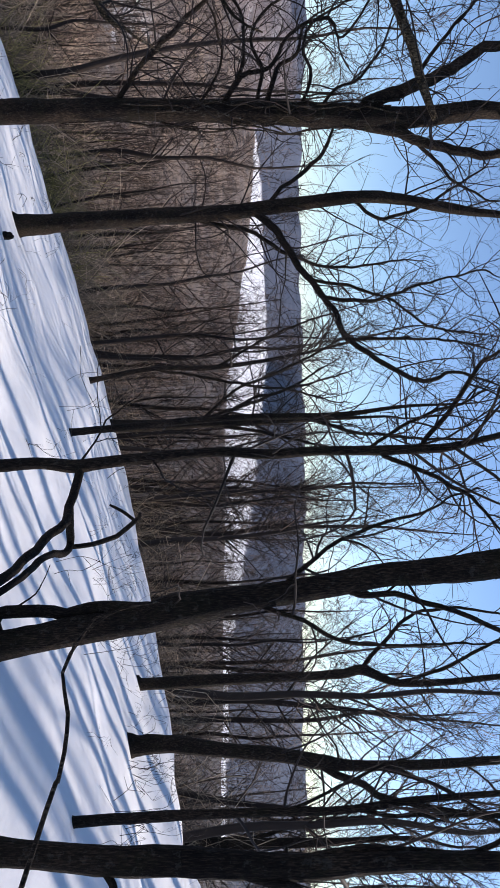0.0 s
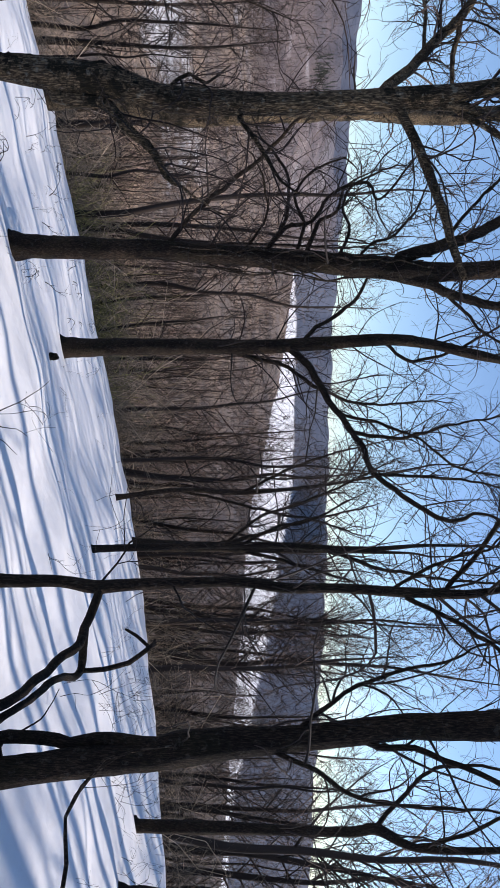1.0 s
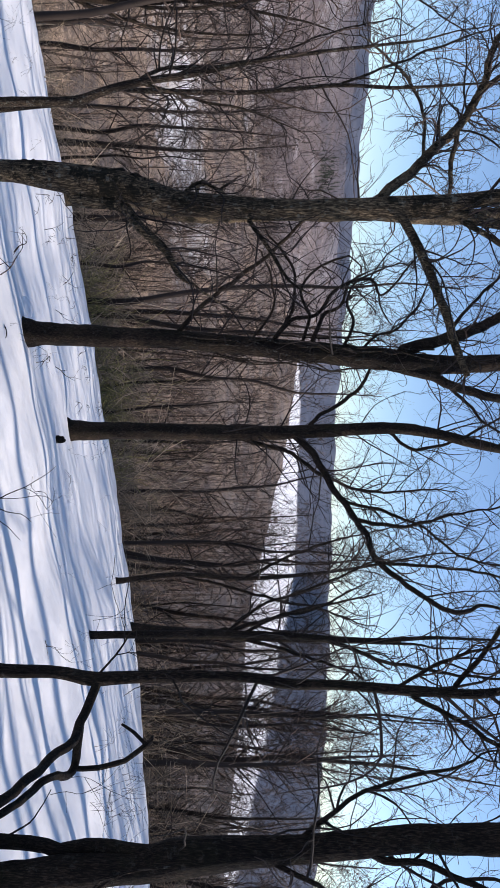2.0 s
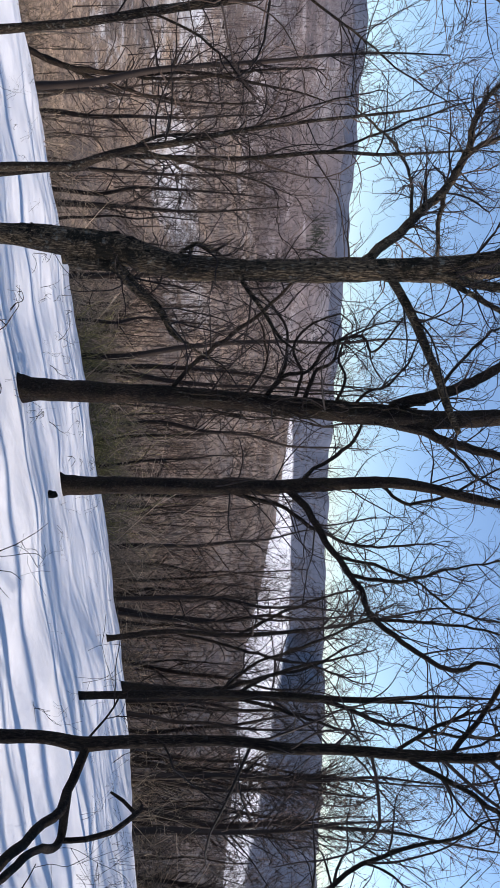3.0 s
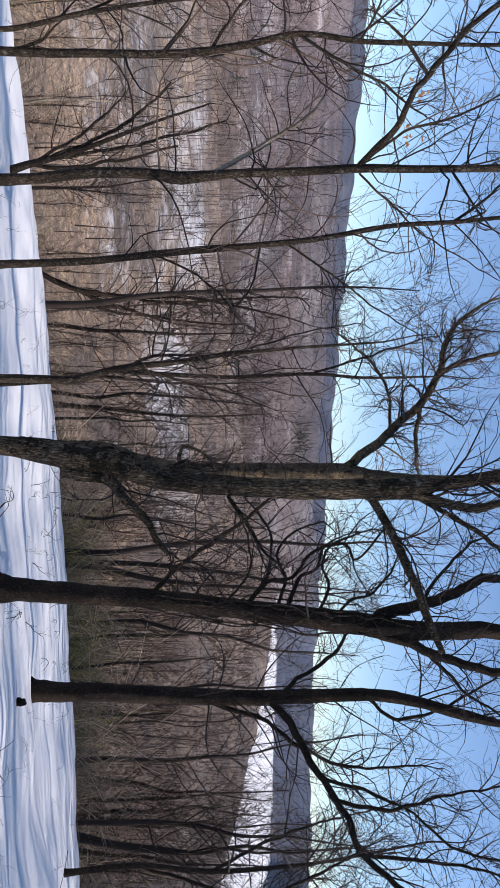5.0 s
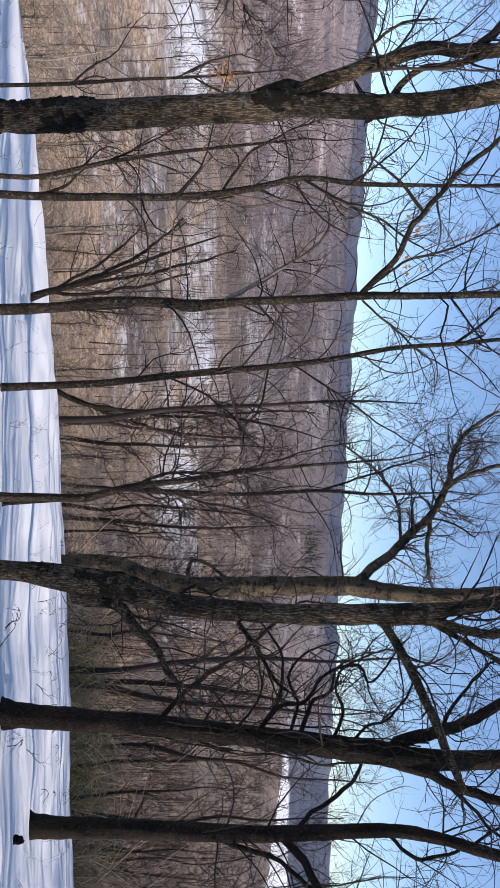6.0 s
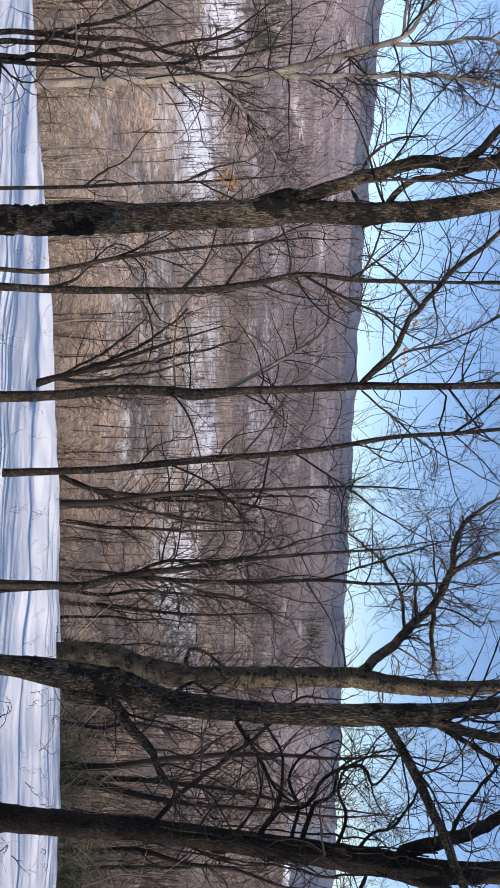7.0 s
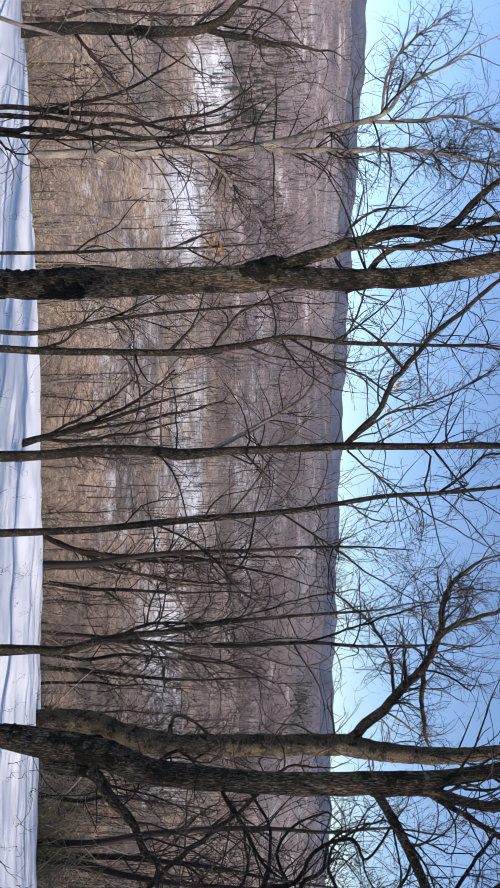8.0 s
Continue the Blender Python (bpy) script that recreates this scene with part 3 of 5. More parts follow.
tree = Stand(at=(-4.22, 12.94), facing=17.6, seed=26, bark=bark_dark, twig=twig_dark,
             label="dark grey bare tree with a long arching limb, rising from snow", dense=1.00)
tree.trunk((0.00, 0.00, 0.192), (-0.01, 0.57, 0.178), (-0.03, 1.59, 0.163), (-0.04, 3.27, 0.149), (-0.06, 4.15, 0.143), (-0.11, 5.02, 0.126),
           (-0.20, 6.31, 0.116), (-0.11, 7.17, 0.100), (0.06, 7.90, 0.096), (0.17, 8.46, 0.074))
tree.limb((-0.05, 4.43, 0.071), (0.25, 4.81, 0.071), (0.78, 5.15, 0.066), (1.51, 5.70, 0.055), (2.24, 6.13, 0.050), (2.84, 6.98, 0.045),
           (2.97, 7.61, 0.040), (2.85, 7.92, 0.029), (3.04, 8.46, 0.023))
tree.limb((-0.19, 4.75, 0.044), (-0.52, 5.12, 0.038), (-0.80, 5.55, 0.038), (-1.19, 5.87, 0.033), (-1.36, 5.96, 0.022))
tree.limb((1.20, 5.48, 0.033), (1.39, 6.33, 0.028), (1.68, 6.97, 0.022), (2.13, 7.60, 0.023), (2.36, 8.46, 0.017))
tree.limb((0.04, 3.38, 0.044), (0.16, 3.83, 0.044), (0.31, 4.38, 0.038), (0.73, 5.04, 0.038), (1.03, 5.90, 0.028), (0.99, 7.17, 0.017))
tree.limb((-0.12, 6.32, 0.033), (0.20, 6.75, 0.033), (0.07, 7.38, 0.028), (-0.26, 8.01, 0.023), (-0.49, 8.46, 0.017))
tree.limb((1.51, 5.70, 0.039), (1.59, 6.55, 0.033), (1.35, 7.39, 0.022), (1.16, 8.46, 0.017))
tree.limb((2.24, 6.13, 0.033), (2.27, 6.76, 0.028), (2.29, 7.60, 0.023), (2.47, 8.46, 0.017))
tree.done()

tree = Stand(at=(-1.95, 19.64), facing=5.9, seed=36, bark=bark_dark, twig=twig_dark,
             label="slim dark bare tree near the brow of the snowy slope", dense=0.55, heavy=1.6)
tree.trunk((0.00, 0.03, 0.074), (-0.25, 1.78, 0.065), (-0.21, 3.34, 0.064), (-0.31, 4.58, 0.056), (-0.58, 6.41, 0.040), (-1.11, 8.83, 0.024))
tree.limb((-0.25, 1.78, 0.040), (0.00, 3.04, 0.040), (0.31, 4.44, 0.040), (0.54, 5.81, 0.032), (0.92, 7.01, 0.016))
tree.limb((-0.25, 3.65, 0.040), (-0.73, 4.56, 0.040), (-1.23, 5.79, 0.032), (-1.75, 7.63, 0.016))
tree.done()

tree = Stand(at=(-0.31, 12.19), facing=1.6, seed=41, bark=bark_dark, twig=twig_dark,
             label="slim dark bare tree with rising twiggy limbs in the snow", dense=1.10)
tree.trunk((0.00, -0.01, 0.062), (-0.06, 0.96, 0.061), (-0.13, 2.10, 0.060), (-0.16, 3.22, 0.054), (-0.14, 3.96, 0.054), (-0.15, 4.88, 0.045),
           (-0.24, 5.79, 0.030), (-0.25, 6.88, 0.015))
tree.limb((-0.14, 3.96, 0.035), (0.03, 4.51, 0.035), (0.21, 5.23, 0.030), (0.33, 6.11, 0.025), (0.36, 6.84, 0.020))
tree.limb((-0.12, 2.29, 0.030), (-0.65, 2.92, 0.025), (-0.90, 3.58, 0.025), (-1.25, 4.33, 0.020), (-1.76, 5.28, 0.010))
tree.limb((-0.16, 2.66, 0.030), (-0.48, 3.21, 0.025), (-0.59, 3.77, 0.025), (-0.89, 4.33, 0.015))
tree.done()

tree = Stand(at=(0.10, 5.21), facing=-2.6, seed=1047, bark=bark_dark, twig=twig_dark,
             label="crooked dark tree with two low leaning stems over the snow", dense=1.10)
tree.trunk((0.00, 0.00, 0.053), (0.00, 0.27, 0.046), (-0.01, 0.60, 0.045), (0.02, 0.85, 0.051), (0.00, 1.09, 0.044), (-0.05, 1.89, 0.036),
           (-0.02, 2.29, 0.040), (-0.03, 2.67, 0.036), (-0.02, 3.13, 0.036), (-0.02, 3.55, 0.033), (-0.05, 3.75, 0.026))
tree.limb((0.03, 0.90, 0.033), (0.32, 0.88, 0.032, -0.21), (0.51, 0.84, 0.030, -0.63), (0.61, 0.82, 0.029, -1.04), (0.70, 0.75, 0.029, -1.46),
           (0.75, 0.74, 0.027, -1.98), shoots=0, name="stem")
tree.limb((0.62, 0.80, 0.029), (0.66, 0.80, 0.027, -0.44), (0.70, 0.84, 0.024, -1.05), (0.80, 0.78, 0.024, -1.48),
           (0.84, 0.78, 0.023, -2.00), shoots=0, name="stem")
tree.limb((0.62, 0.80, 0.020), (0.61, 0.96, 0.020, 0.07), (0.57, 1.13, 0.020, 0.17), (0.46, 1.23, 0.018, 0.28),
           (0.40, 1.24, 0.012, 0.39), shoots=0, name="stem")
tree.limb((0.45, 1.23, 0.014, 0.28), (0.38, 1.13, 0.014, 0.29), (0.34, 1.02, 0.009, 0.29), shoots=0, name="stem")
tree.limb((-0.07, 3.44, 0.019), (-0.25, 3.60, 0.017), (-0.48, 3.77, 0.018))
tree.limb((0.02, 3.15, 0.019), (0.14, 3.39, 0.017), (0.28, 3.72, 0.015))
tree.limb((0.00, 0.89, 0.009), (-0.15, 1.03, 0.007), (-0.29, 1.12, 0.007))
tree.limb((-0.05, 3.06, 0.013), (-0.19, 3.29, 0.013), (-0.31, 3.57, 0.011), (-0.35, 3.77, 0.009))
tree.done()

tree = Stand(at=(1.25, 4.43), facing=-13.8, seed=58, bark=bark_dark, twig=twig_dark,
             label="twin-stemmed dark tree with a thick leaning trunk", dense=0.75)
tree.trunk((0.00, 0.00, 0.115), (-0.01, 0.19, 0.100), (-0.09, 0.63, 0.089), (-0.15, 1.10, 0.087), (-0.20, 1.28, 0.112), (-0.26, 1.65, 0.093),
           (-0.30, 2.01, 0.078), (-0.35, 2.37, 0.078), (-0.40, 2.66, 0.075), (-0.42, 3.09, 0.085), (-0.45, 3.39, 0.092))
tree.limb((-0.21, 0.17, 0.044), (-0.23, 0.62, 0.043), (-0.26, 0.92, 0.049), (-0.23, 1.25, 0.052), (-0.27, 1.57, 0.048), (-0.29, 1.80, 0.030), name="stem", shoots=0.3)
tree.limb((-0.34, 2.37, 0.026), (-0.28, 2.51, 0.022), (-0.26, 2.72, 0.019), (-0.18, 3.00, 0.017), (-0.05, 3.35, 0.015))
tree.limb((-0.33, 2.01, 0.017), (-0.47, 2.16, 0.015), (-0.62, 2.39, 0.013), (-0.71, 2.68, 0.011), (-0.81, 2.98, 0.008))
tree.limb((-0.26, 1.79, 0.018), (-0.15, 2.08, 0.015), (-0.01, 2.35, 0.013), (0.03, 2.70, 0.009), (0.01, 3.05, 0.008))
tree.done()

tree = Stand(at=(4.20, 12.43), facing=-18.5, seed=65, bark=bark_dark, twig=twig_dark,
             label="dark bare tree with a swollen fork, on the snow brow", dense=0.80)
tree.trunk((0.00, 0.00, 0.124), (0.00, 0.05, 0.108), (-0.02, 0.86, 0.106), (-0.05, 1.57, 0.100), (-0.07, 2.57, 0.079), (-0.11, 3.57, 0.079),
           (-0.17, 3.97, 0.090), (0.05, 4.54, 0.064), (0.06, 5.32, 0.059), (-0.02, 6.33, 0.049))
tree.limb((-0.20, 3.97, 0.042), (-0.77, 4.51, 0.037), (-1.15, 5.04, 0.032), (-1.23, 5.95, 0.027), (-1.12, 6.47, 0.022))
tree.limb((0.05, 4.54, 0.037), (-0.17, 5.34, 0.032), (-0.63, 6.41, 0.027))
tree.done()

tree = Stand(at=(4.09, 9.59), facing=-23.5, seed=70, bark=bark_dark, twig=twig_dark,
             label="sturdy dark bare tree forked above head height", dense=0.80)
tree.trunk((0.00, 0.04, 0.128), (-0.02, 0.56, 0.119), (0.07, 1.34, 0.097), (0.14, 2.10, 0.096), (0.22, 2.56, 0.100), (0.28, 3.16, 0.071),
           (0.27, 4.06, 0.064), (0.23, 4.97, 0.056))
tree.limb((0.22, 2.48, 0.054), (0.41, 2.92, 0.050), (0.67, 3.50, 0.046), (0.81, 4.14, 0.038), (0.88, 4.88, 0.035))
tree.limb((0.26, 3.16, 0.029), (0.40, 3.75, 0.030), (0.74, 4.51, 0.026), (1.01, 4.86, 0.022))
tree.done()

tree = Stand(at=(2.96, 5.53), facing=-27.8, seed=75, bark=bark_dark, twig=twig_dark,
             label="slender dark leaning tree standing in the shaded snow", dense=0.85)
tree.trunk((0.00, -0.03, 0.042), (-0.02, 0.33, 0.041), (-0.04, 0.78, 0.041), (-0.06, 1.46, 0.033), (-0.07, 2.12, 0.030), (-0.13, 2.66, 0.028),
           (-0.18, 3.38, 0.023))
tree.limb((-0.08, 2.21, 0.018), (-0.03, 2.56, 0.015), (-0.03, 2.95, 0.015), (0.02, 3.35, 0.013))
tree.limb((-0.06, 1.68, 0.015), (-0.23, 2.13, 0.013), (-0.43, 2.60, 0.010))
tree.done()

tree = Stand(at=(1.94, 3.38), facing=-30.6, seed=80, bark=bark_dark, twig=twig_dark,
             label="broad dark trunk with a low side stem, close by", dense=0.50)
tree.trunk((0.00, 0.00, 0.081), (0.01, 0.27, 0.070), (0.03, 0.56, 0.065), (0.05, 0.84, 0.064), (0.05, 1.11, 0.073), (0.07, 1.44, 0.063),
           (0.08, 1.81, 0.056), (0.06, 2.19, 0.047), (0.06, 2.67, 0.042))
tree.limb((0.06, 0.78, 0.026), (0.14, 0.85, 0.022), (0.23, 0.89, 0.019))
tree.limb((0.06, 1.71, 0.022), (0.01, 2.03, 0.019), (0.01, 2.35, 0.016), (-0.01, 2.68, 0.013))
tree.limb((0.10, 1.44, 0.025), (0.16, 1.70, 0.022), (0.23, 2.01, 0.016))
tree.done()

tree = Stand(at=(-3.24, 3.81), facing=37.2, seed=86, bark=bark_mossy, twig=twig_dark,
             label="mossy trunk with a burl and a sunlit broken side branch", dense=1.00, bare=0.5)
tree.trunk((0.00, 0.00, 0.083), (0.06, 0.85, 0.072), (0.08, 1.10, 0.086), (0.13, 1.38, 0.097), (0.17, 1.74, 0.095), (0.27, 2.05, 0.082),
           (0.31, 2.45, 0.077), (0.33, 2.84, 0.072), (0.33, 3.23, 0.072), (0.31, 3.61, 0.073), (0.28, 3.98, 0.053), (0.24, 4.29, 0.046))
tree.limb((0.25, 1.37, 0.047), (0.29, 1.65, 0.042), (0.48, 1.88, 0.033), (0.61, 2.00, 0.027), (0.75, 2.08, 0.019), (0.79, 2.20, 0.010))
tree.limb((0.36, 3.57, 0.044), (0.36, 3.84, 0.037), (0.40, 4.11, 0.033), (0.43, 4.31, 0.031))
tree.limb((0.35, 3.57, 0.032), (0.74, 3.79, 0.031), (1.10, 3.95, 0.029), (1.35, 4.06, 0.019), name="branch")
tree.limb((0.37, 3.92, 0.020), (0.47, 4.11, 0.021), (0.57, 4.32, 0.019))
tree.limb((0.21, 2.13, 0.014), (0.15, 2.25, 0.014), (0.21, 2.37, 0.010), (0.13, 2.53, 0.006))
tree.limb((0.40, 2.57, 0.016), (0.51, 2.66, 0.016), (0.63, 2.76, 0.014), (0.79, 2.84, 0.010), (0.87, 3.01, 0.006))
tree.burl(0.10, 1.67, 0.046, 0.00)
tree.burl(0.13, 1.79, 0.041, -0.02)
tree.burl(0.07, 1.29, 0.047, -0.01)
tree.moss(0.95, 2.10, 80, 0.019)
tree.moss(2.1, 4.2, 40, 0.011)
tree.done()

tree = Stand(at=(-14.27, 19.04), facing=34.9, seed=98, bark=bark_mossy, twig=twig_grey,
             label="ridged brown trunk with a long sweeping limb", dense=1.60, bare=0.5, heavy=1.7)
tree.trunk((0.00, -0.10, 0.347), (0.00, 1.76, 0.360), (0.38, 3.08, 0.335), (0.60, 4.37, 0.332), (0.58, 6.16, 0.319), (0.53, 7.94, 0.318),
           (0.51, 9.70, 0.318), (0.70, 11.43, 0.272), (0.74, 13.15, 0.236), (0.60, 14.58, 0.199))
tree.limb((0.32, 10.06, 0.174), (-0.61, 11.16, 0.155), (-1.47, 12.10, 0.147), (-2.00, 12.67, 0.138), (-3.08, 13.31, 0.119), (-4.19, 13.59, 0.100),
           (-5.15, 14.24, 0.081), (-5.94, 15.32, 0.052))
tree.limb((-3.08, 13.31, 0.089), (-3.45, 14.07, 0.080), (-3.74, 15.07, 0.071))
tree.limb((-2.09, 12.68, 0.089), (-0.97, 12.51, 0.078), (-0.14, 12.53, 0.068))
tree.limb((0.35, 4.35, 0.068), (-0.24, 4.50, 0.068), (-0.08, 5.15, 0.049), (0.49, 5.80, 0.048))
tree.limb((-1.12, 11.54, 0.058), (-2.34, 11.43, 0.049), (-3.42, 10.75, 0.049), (-4.16, 9.84, 0.029))
tree.moss(1.5, 9.0, 60, 0.06)
tree.done()

tree = Stand(at=(-8.68, 5.14), facing=57.3, seed=106, bark=bark_grey, twig=twig_grey,
             label="slim grey tree with a kinked side branch painted as sunlit", dense=1.10)
tree.trunk((0.00, 0.00, 0.097), (0.00, 0.08, 0.084), (-0.02, 0.94, 0.078), (-0.09, 1.79, 0.072), (-0.07, 2.62, 0.074), (-0.02, 2.99, 0.082),
           (-0.07, 3.69, 0.061), (-0.09, 4.42, 0.057), (-0.13, 5.38, 0.057), (-0.12, 6.24, 0.049), (-0.13, 7.27, 0.046))
tree.limb((-0.18, 5.38, 0.045), (-0.69, 5.85, 0.041), (-1.24, 6.15, 0.037), (-1.70, 6.61, 0.033), (-2.22, 7.23, 0.030))
# The pale bark puts the sun on this branch into its colour.
tree.limb((-0.07, 3.41, 0.033), (-0.31, 3.86, 0.033), (-0.63, 4.42, 0.028), (-0.85, 4.78, 0.024), (-1.10, 4.90, 0.012), label="kinked branch painted pale as sunlit", mat=bark_pale)
tree.limb((-0.06, 5.38, 0.016), (0.34, 5.86, 0.016), (0.74, 6.34, 0.012), (1.29, 7.31, 0.008))
tree.limb((-1.20, 6.15, 0.025), (-1.55, 5.84, 0.021), (-1.79, 5.52, 0.012))
tree.limb((-0.24, 5.46, 0.020), (-0.61, 6.00, 0.020), (-0.77, 6.62, 0.017), (-1.07, 7.25, 0.013))
tree.leaves(-0.55, 5.95, 0.07, 9)
tree.leaves(-1.00, 6.10, 0.06, 7)
tree.burl(0.01, 3.02, 0.037, 0.00)
tree.done()

tree = Stand(at=(-8.16, 6.17), facing=50.7, seed=115, bark=bark_grey, twig=twig_grey,
             label="slender grey leaning tree on the slope", dense=1.30)
tree.trunk((0.00, -0.05, 0.059), (-0.03, 0.83, 0.057), (-0.07, 1.69, 0.052), (-0.16, 2.55, 0.051), (-0.24, 3.39, 0.050), (-0.27, 3.80, 0.046),
           (-0.35, 4.63, 0.041), (-0.41, 5.04, 0.037), (-0.55, 5.85, 0.033), (-0.60, 6.65, 0.030), (-0.66, 7.31, 0.026))
tree.limb((-0.60, 6.65, 0.021), (-0.81, 6.97, 0.021), (-1.13, 7.31, 0.017))
tree.limb((-0.31, 4.38, 0.017), (0.10, 5.04, 0.017), (0.58, 5.69, 0.012), (1.05, 6.48, 0.008))
tree.limb((-0.14, 2.55, 0.017), (0.19, 3.22, 0.017), (0.76, 3.73, 0.012))
tree.done()

tree = Stand(at=(-5.24, 1.33), facing=70.9, seed=121, bark=bark_mossy, twig=twig_grey,
             label="knotty lichen-spotted tree with dark burls and a forked crown", dense=1.00, bare=0.62)
tree.trunk((0.00, 0.00, 0.122), (0.00, 0.81, 0.106), (0.01, 1.16, 0.109), (0.00, 1.33, 0.112), (0.00, 1.50, 0.107), (0.01, 1.71, 0.101),
           (0.00, 2.21, 0.099), (-0.01, 2.58, 0.098), (0.00, 2.78, 0.098), (-0.01, 2.90, 0.094), (-0.01, 3.08, 0.081), (0.02, 3.50, 0.081),
           (0.01, 3.70, 0.073), (0.01, 3.93, 0.078), (-0.06, 4.41, 0.075))
tree.limb((-0.05, 2.98, 0.055), (-0.13, 3.14, 0.055), (-0.22, 3.46, 0.051), (-0.28, 3.69, 0.047), (-0.30, 3.88, 0.043), (-0.31, 4.26, 0.044),
           (-0.31, 4.38, 0.039))
tree.limb((0.10, 3.50, 0.030), (0.01, 3.62, 0.028), (-0.10, 3.70, 0.024), (-0.19, 3.85, 0.021), (-0.22, 4.15, 0.022), (-0.34, 4.38, 0.018))
tree.limb((-0.31, 4.18, 0.030), (-0.39, 4.29, 0.031), (-0.47, 4.37, 0.029))
tree.limb((-0.20, 3.46, 0.013), (-0.35, 3.51, 0.011), (-0.45, 3.68, 0.009), (-0.48, 3.91, 0.006))
tree.burl(0.00, 1.23, 0.104, 0.00)
tree.burl(0.00, 1.36, 0.116, -0.01)
tree.burl(0.02, 1.47, 0.098, -0.02)
tree.burl(0.00, 0.87, 0.102, -0.01)
tree.burl(-0.03, 2.83, 0.102, -0.01)
tree.burl(-0.08, 2.92, 0.077, 0.00)
tree.moss(0.80, 1.62, 110, 0.024)
tree.moss(1.6, 3.3, 40, 0.014)
tree.done()

tree = Stand(at=(-9.35, 3.69), facing=65.3, seed=134, bark=bark_grey, twig=twig_grey,
             label="thin dark grey tree with a bent top", dense=1.30)
tree.trunk((0.00, 0.00, 0.066), (0.01, 0.20, 0.057), (0.06, 0.90, 0.056), (0.09, 1.84, 0.050), (0.11, 3.05, 0.049), (0.03, 3.85, 0.044),
           (-0.08, 4.55, 0.036), (0.01, 5.33, 0.032), (0.05, 6.24, 0.024), (0.08, 7.16, 0.021))
tree.limb((-0.07, 4.55, 0.020), (0.20, 5.02, 0.020), (0.51, 5.64, 0.016), (0.83, 6.12, 0.012))
tree.limb((0.04, 0.95, 0.021), (-0.06, 1.28, 0.021), (-0.17, 1.45, 0.013))
tree.limb((0.06, 3.45, 0.020), (-0.35, 3.78, 0.016), (-0.57, 4.09, 0.012), (-0.78, 4.70, 0.008))
tree.done()

tree = Stand(at=(-9.44, 3.49), facing=67.8, seed=140, bark=bark_grey, twig=twig_grey,
             label="thin leaning sapling above the snow", dense=1.60)
tree.trunk((0.00, 0.00, 0.040), (-0.01, 0.21, 0.035), (0.03, 0.91, 0.034), (-0.12, 1.86, 0.029), (-0.21, 2.67, 0.025), (-0.27, 3.46, 0.020),
           (-0.31, 4.08, 0.016))
tree.limb((-0.12, 1.86, 0.017), (-0.38, 2.52, 0.012), (-0.67, 3.00, 0.008))
tree.done()

tree = Stand(at=(-6.75, 7.18), facing=41.1, seed=144, bark=bark_grey, twig=twig_grey,
             label="thin crooked tree that forks low above the brow", dense=1.30)
tree.trunk((0.00, 0.00, 0.045), (0.00, 0.05, 0.039), (-0.06, 0.88, 0.038), (-0.07, 1.29, 0.038), (-0.22, 1.69, 0.033), (-0.20, 2.18, 0.033),
           (-0.16, 3.47, 0.028), (-0.22, 4.57, 0.024), (-0.18, 5.35, 0.020), (-0.21, 6.27, 0.012))
tree.limb((-0.21, 1.90, 0.025), (-0.41, 2.25, 0.025), (-0.46, 2.74, 0.020), (-0.51, 3.46, 0.016), (-0.76, 4.26, 0.012), (-0.97, 5.21, 0.008))
tree.limb((-0.22, 4.57, 0.016), (-0.42, 5.20, 0.016), (-0.74, 6.13, 0.012))
tree.done()

tree = Stand(at=(-18.95, 2.73), facing=80.4, seed=149, bark=bark_pale, twig=twig_grey,
             label="pale sunlit tree with a forked, spreading crown", dense=1.90, heavy=1.2)
tree.trunk((0.00, -0.31, 0.098), (0.00, 1.47, 0.103), (0.01, 3.64, 0.100), (0.00, 5.34, 0.099), (-0.05, 6.05, 0.107), (-0.20, 6.89, 0.084),
           (-0.40, 7.86, 0.076), (-0.68, 8.94, 0.054), (-1.27, 9.45, 0.039), (-1.71, 10.48, 0.023))
tree.limb((0.02, 5.91, 0.076), (0.10, 6.75, 0.069), (0.14, 8.56, 0.054), (0.22, 10.09, 0.046), (0.58, 11.80, 0.032))
tree.limb((-0.51, 8.41, 0.046), (-0.50, 9.77, 0.046), (-0.56, 10.57, 0.039), (-0.22, 11.72, 0.032))
tree.limb((-0.68, 8.88, 0.038), (-1.65, 9.03, 0.031), (-2.32, 9.65, 0.023))
tree.limb((0.05, 4.21, 0.038), (0.49, 4.90, 0.038), (1.32, 5.59, 0.031), (2.17, 6.01, 0.015))
tree.done()

tree = Stand(at=(-19.71, 0.04), facing=88.5, seed=156, bark=bark_grey, twig=twig_grey,
             label="grey sunlit tree with a bent, forking top", dense=1.20, heavy=1.6)
tree.trunk((0.00, -0.14, 0.149), (-0.01, 1.28, 0.138), (0.05, 2.25, 0.128), (0.15, 3.61, 0.111), (0.11, 4.44, 0.110), (-0.10, 4.99, 0.086),
           (-0.43, 5.41, 0.071), (-0.83, 6.60, 0.047))
tree.limb((0.13, 4.50, 0.079), (0.35, 5.38, 0.078), (0.47, 6.05, 0.070), (0.55, 6.87, 0.039))
tree.limb((0.05, 1.27, 0.041), (0.61, 1.75, 0.040), (1.25, 2.37, 0.024))
tree.done()

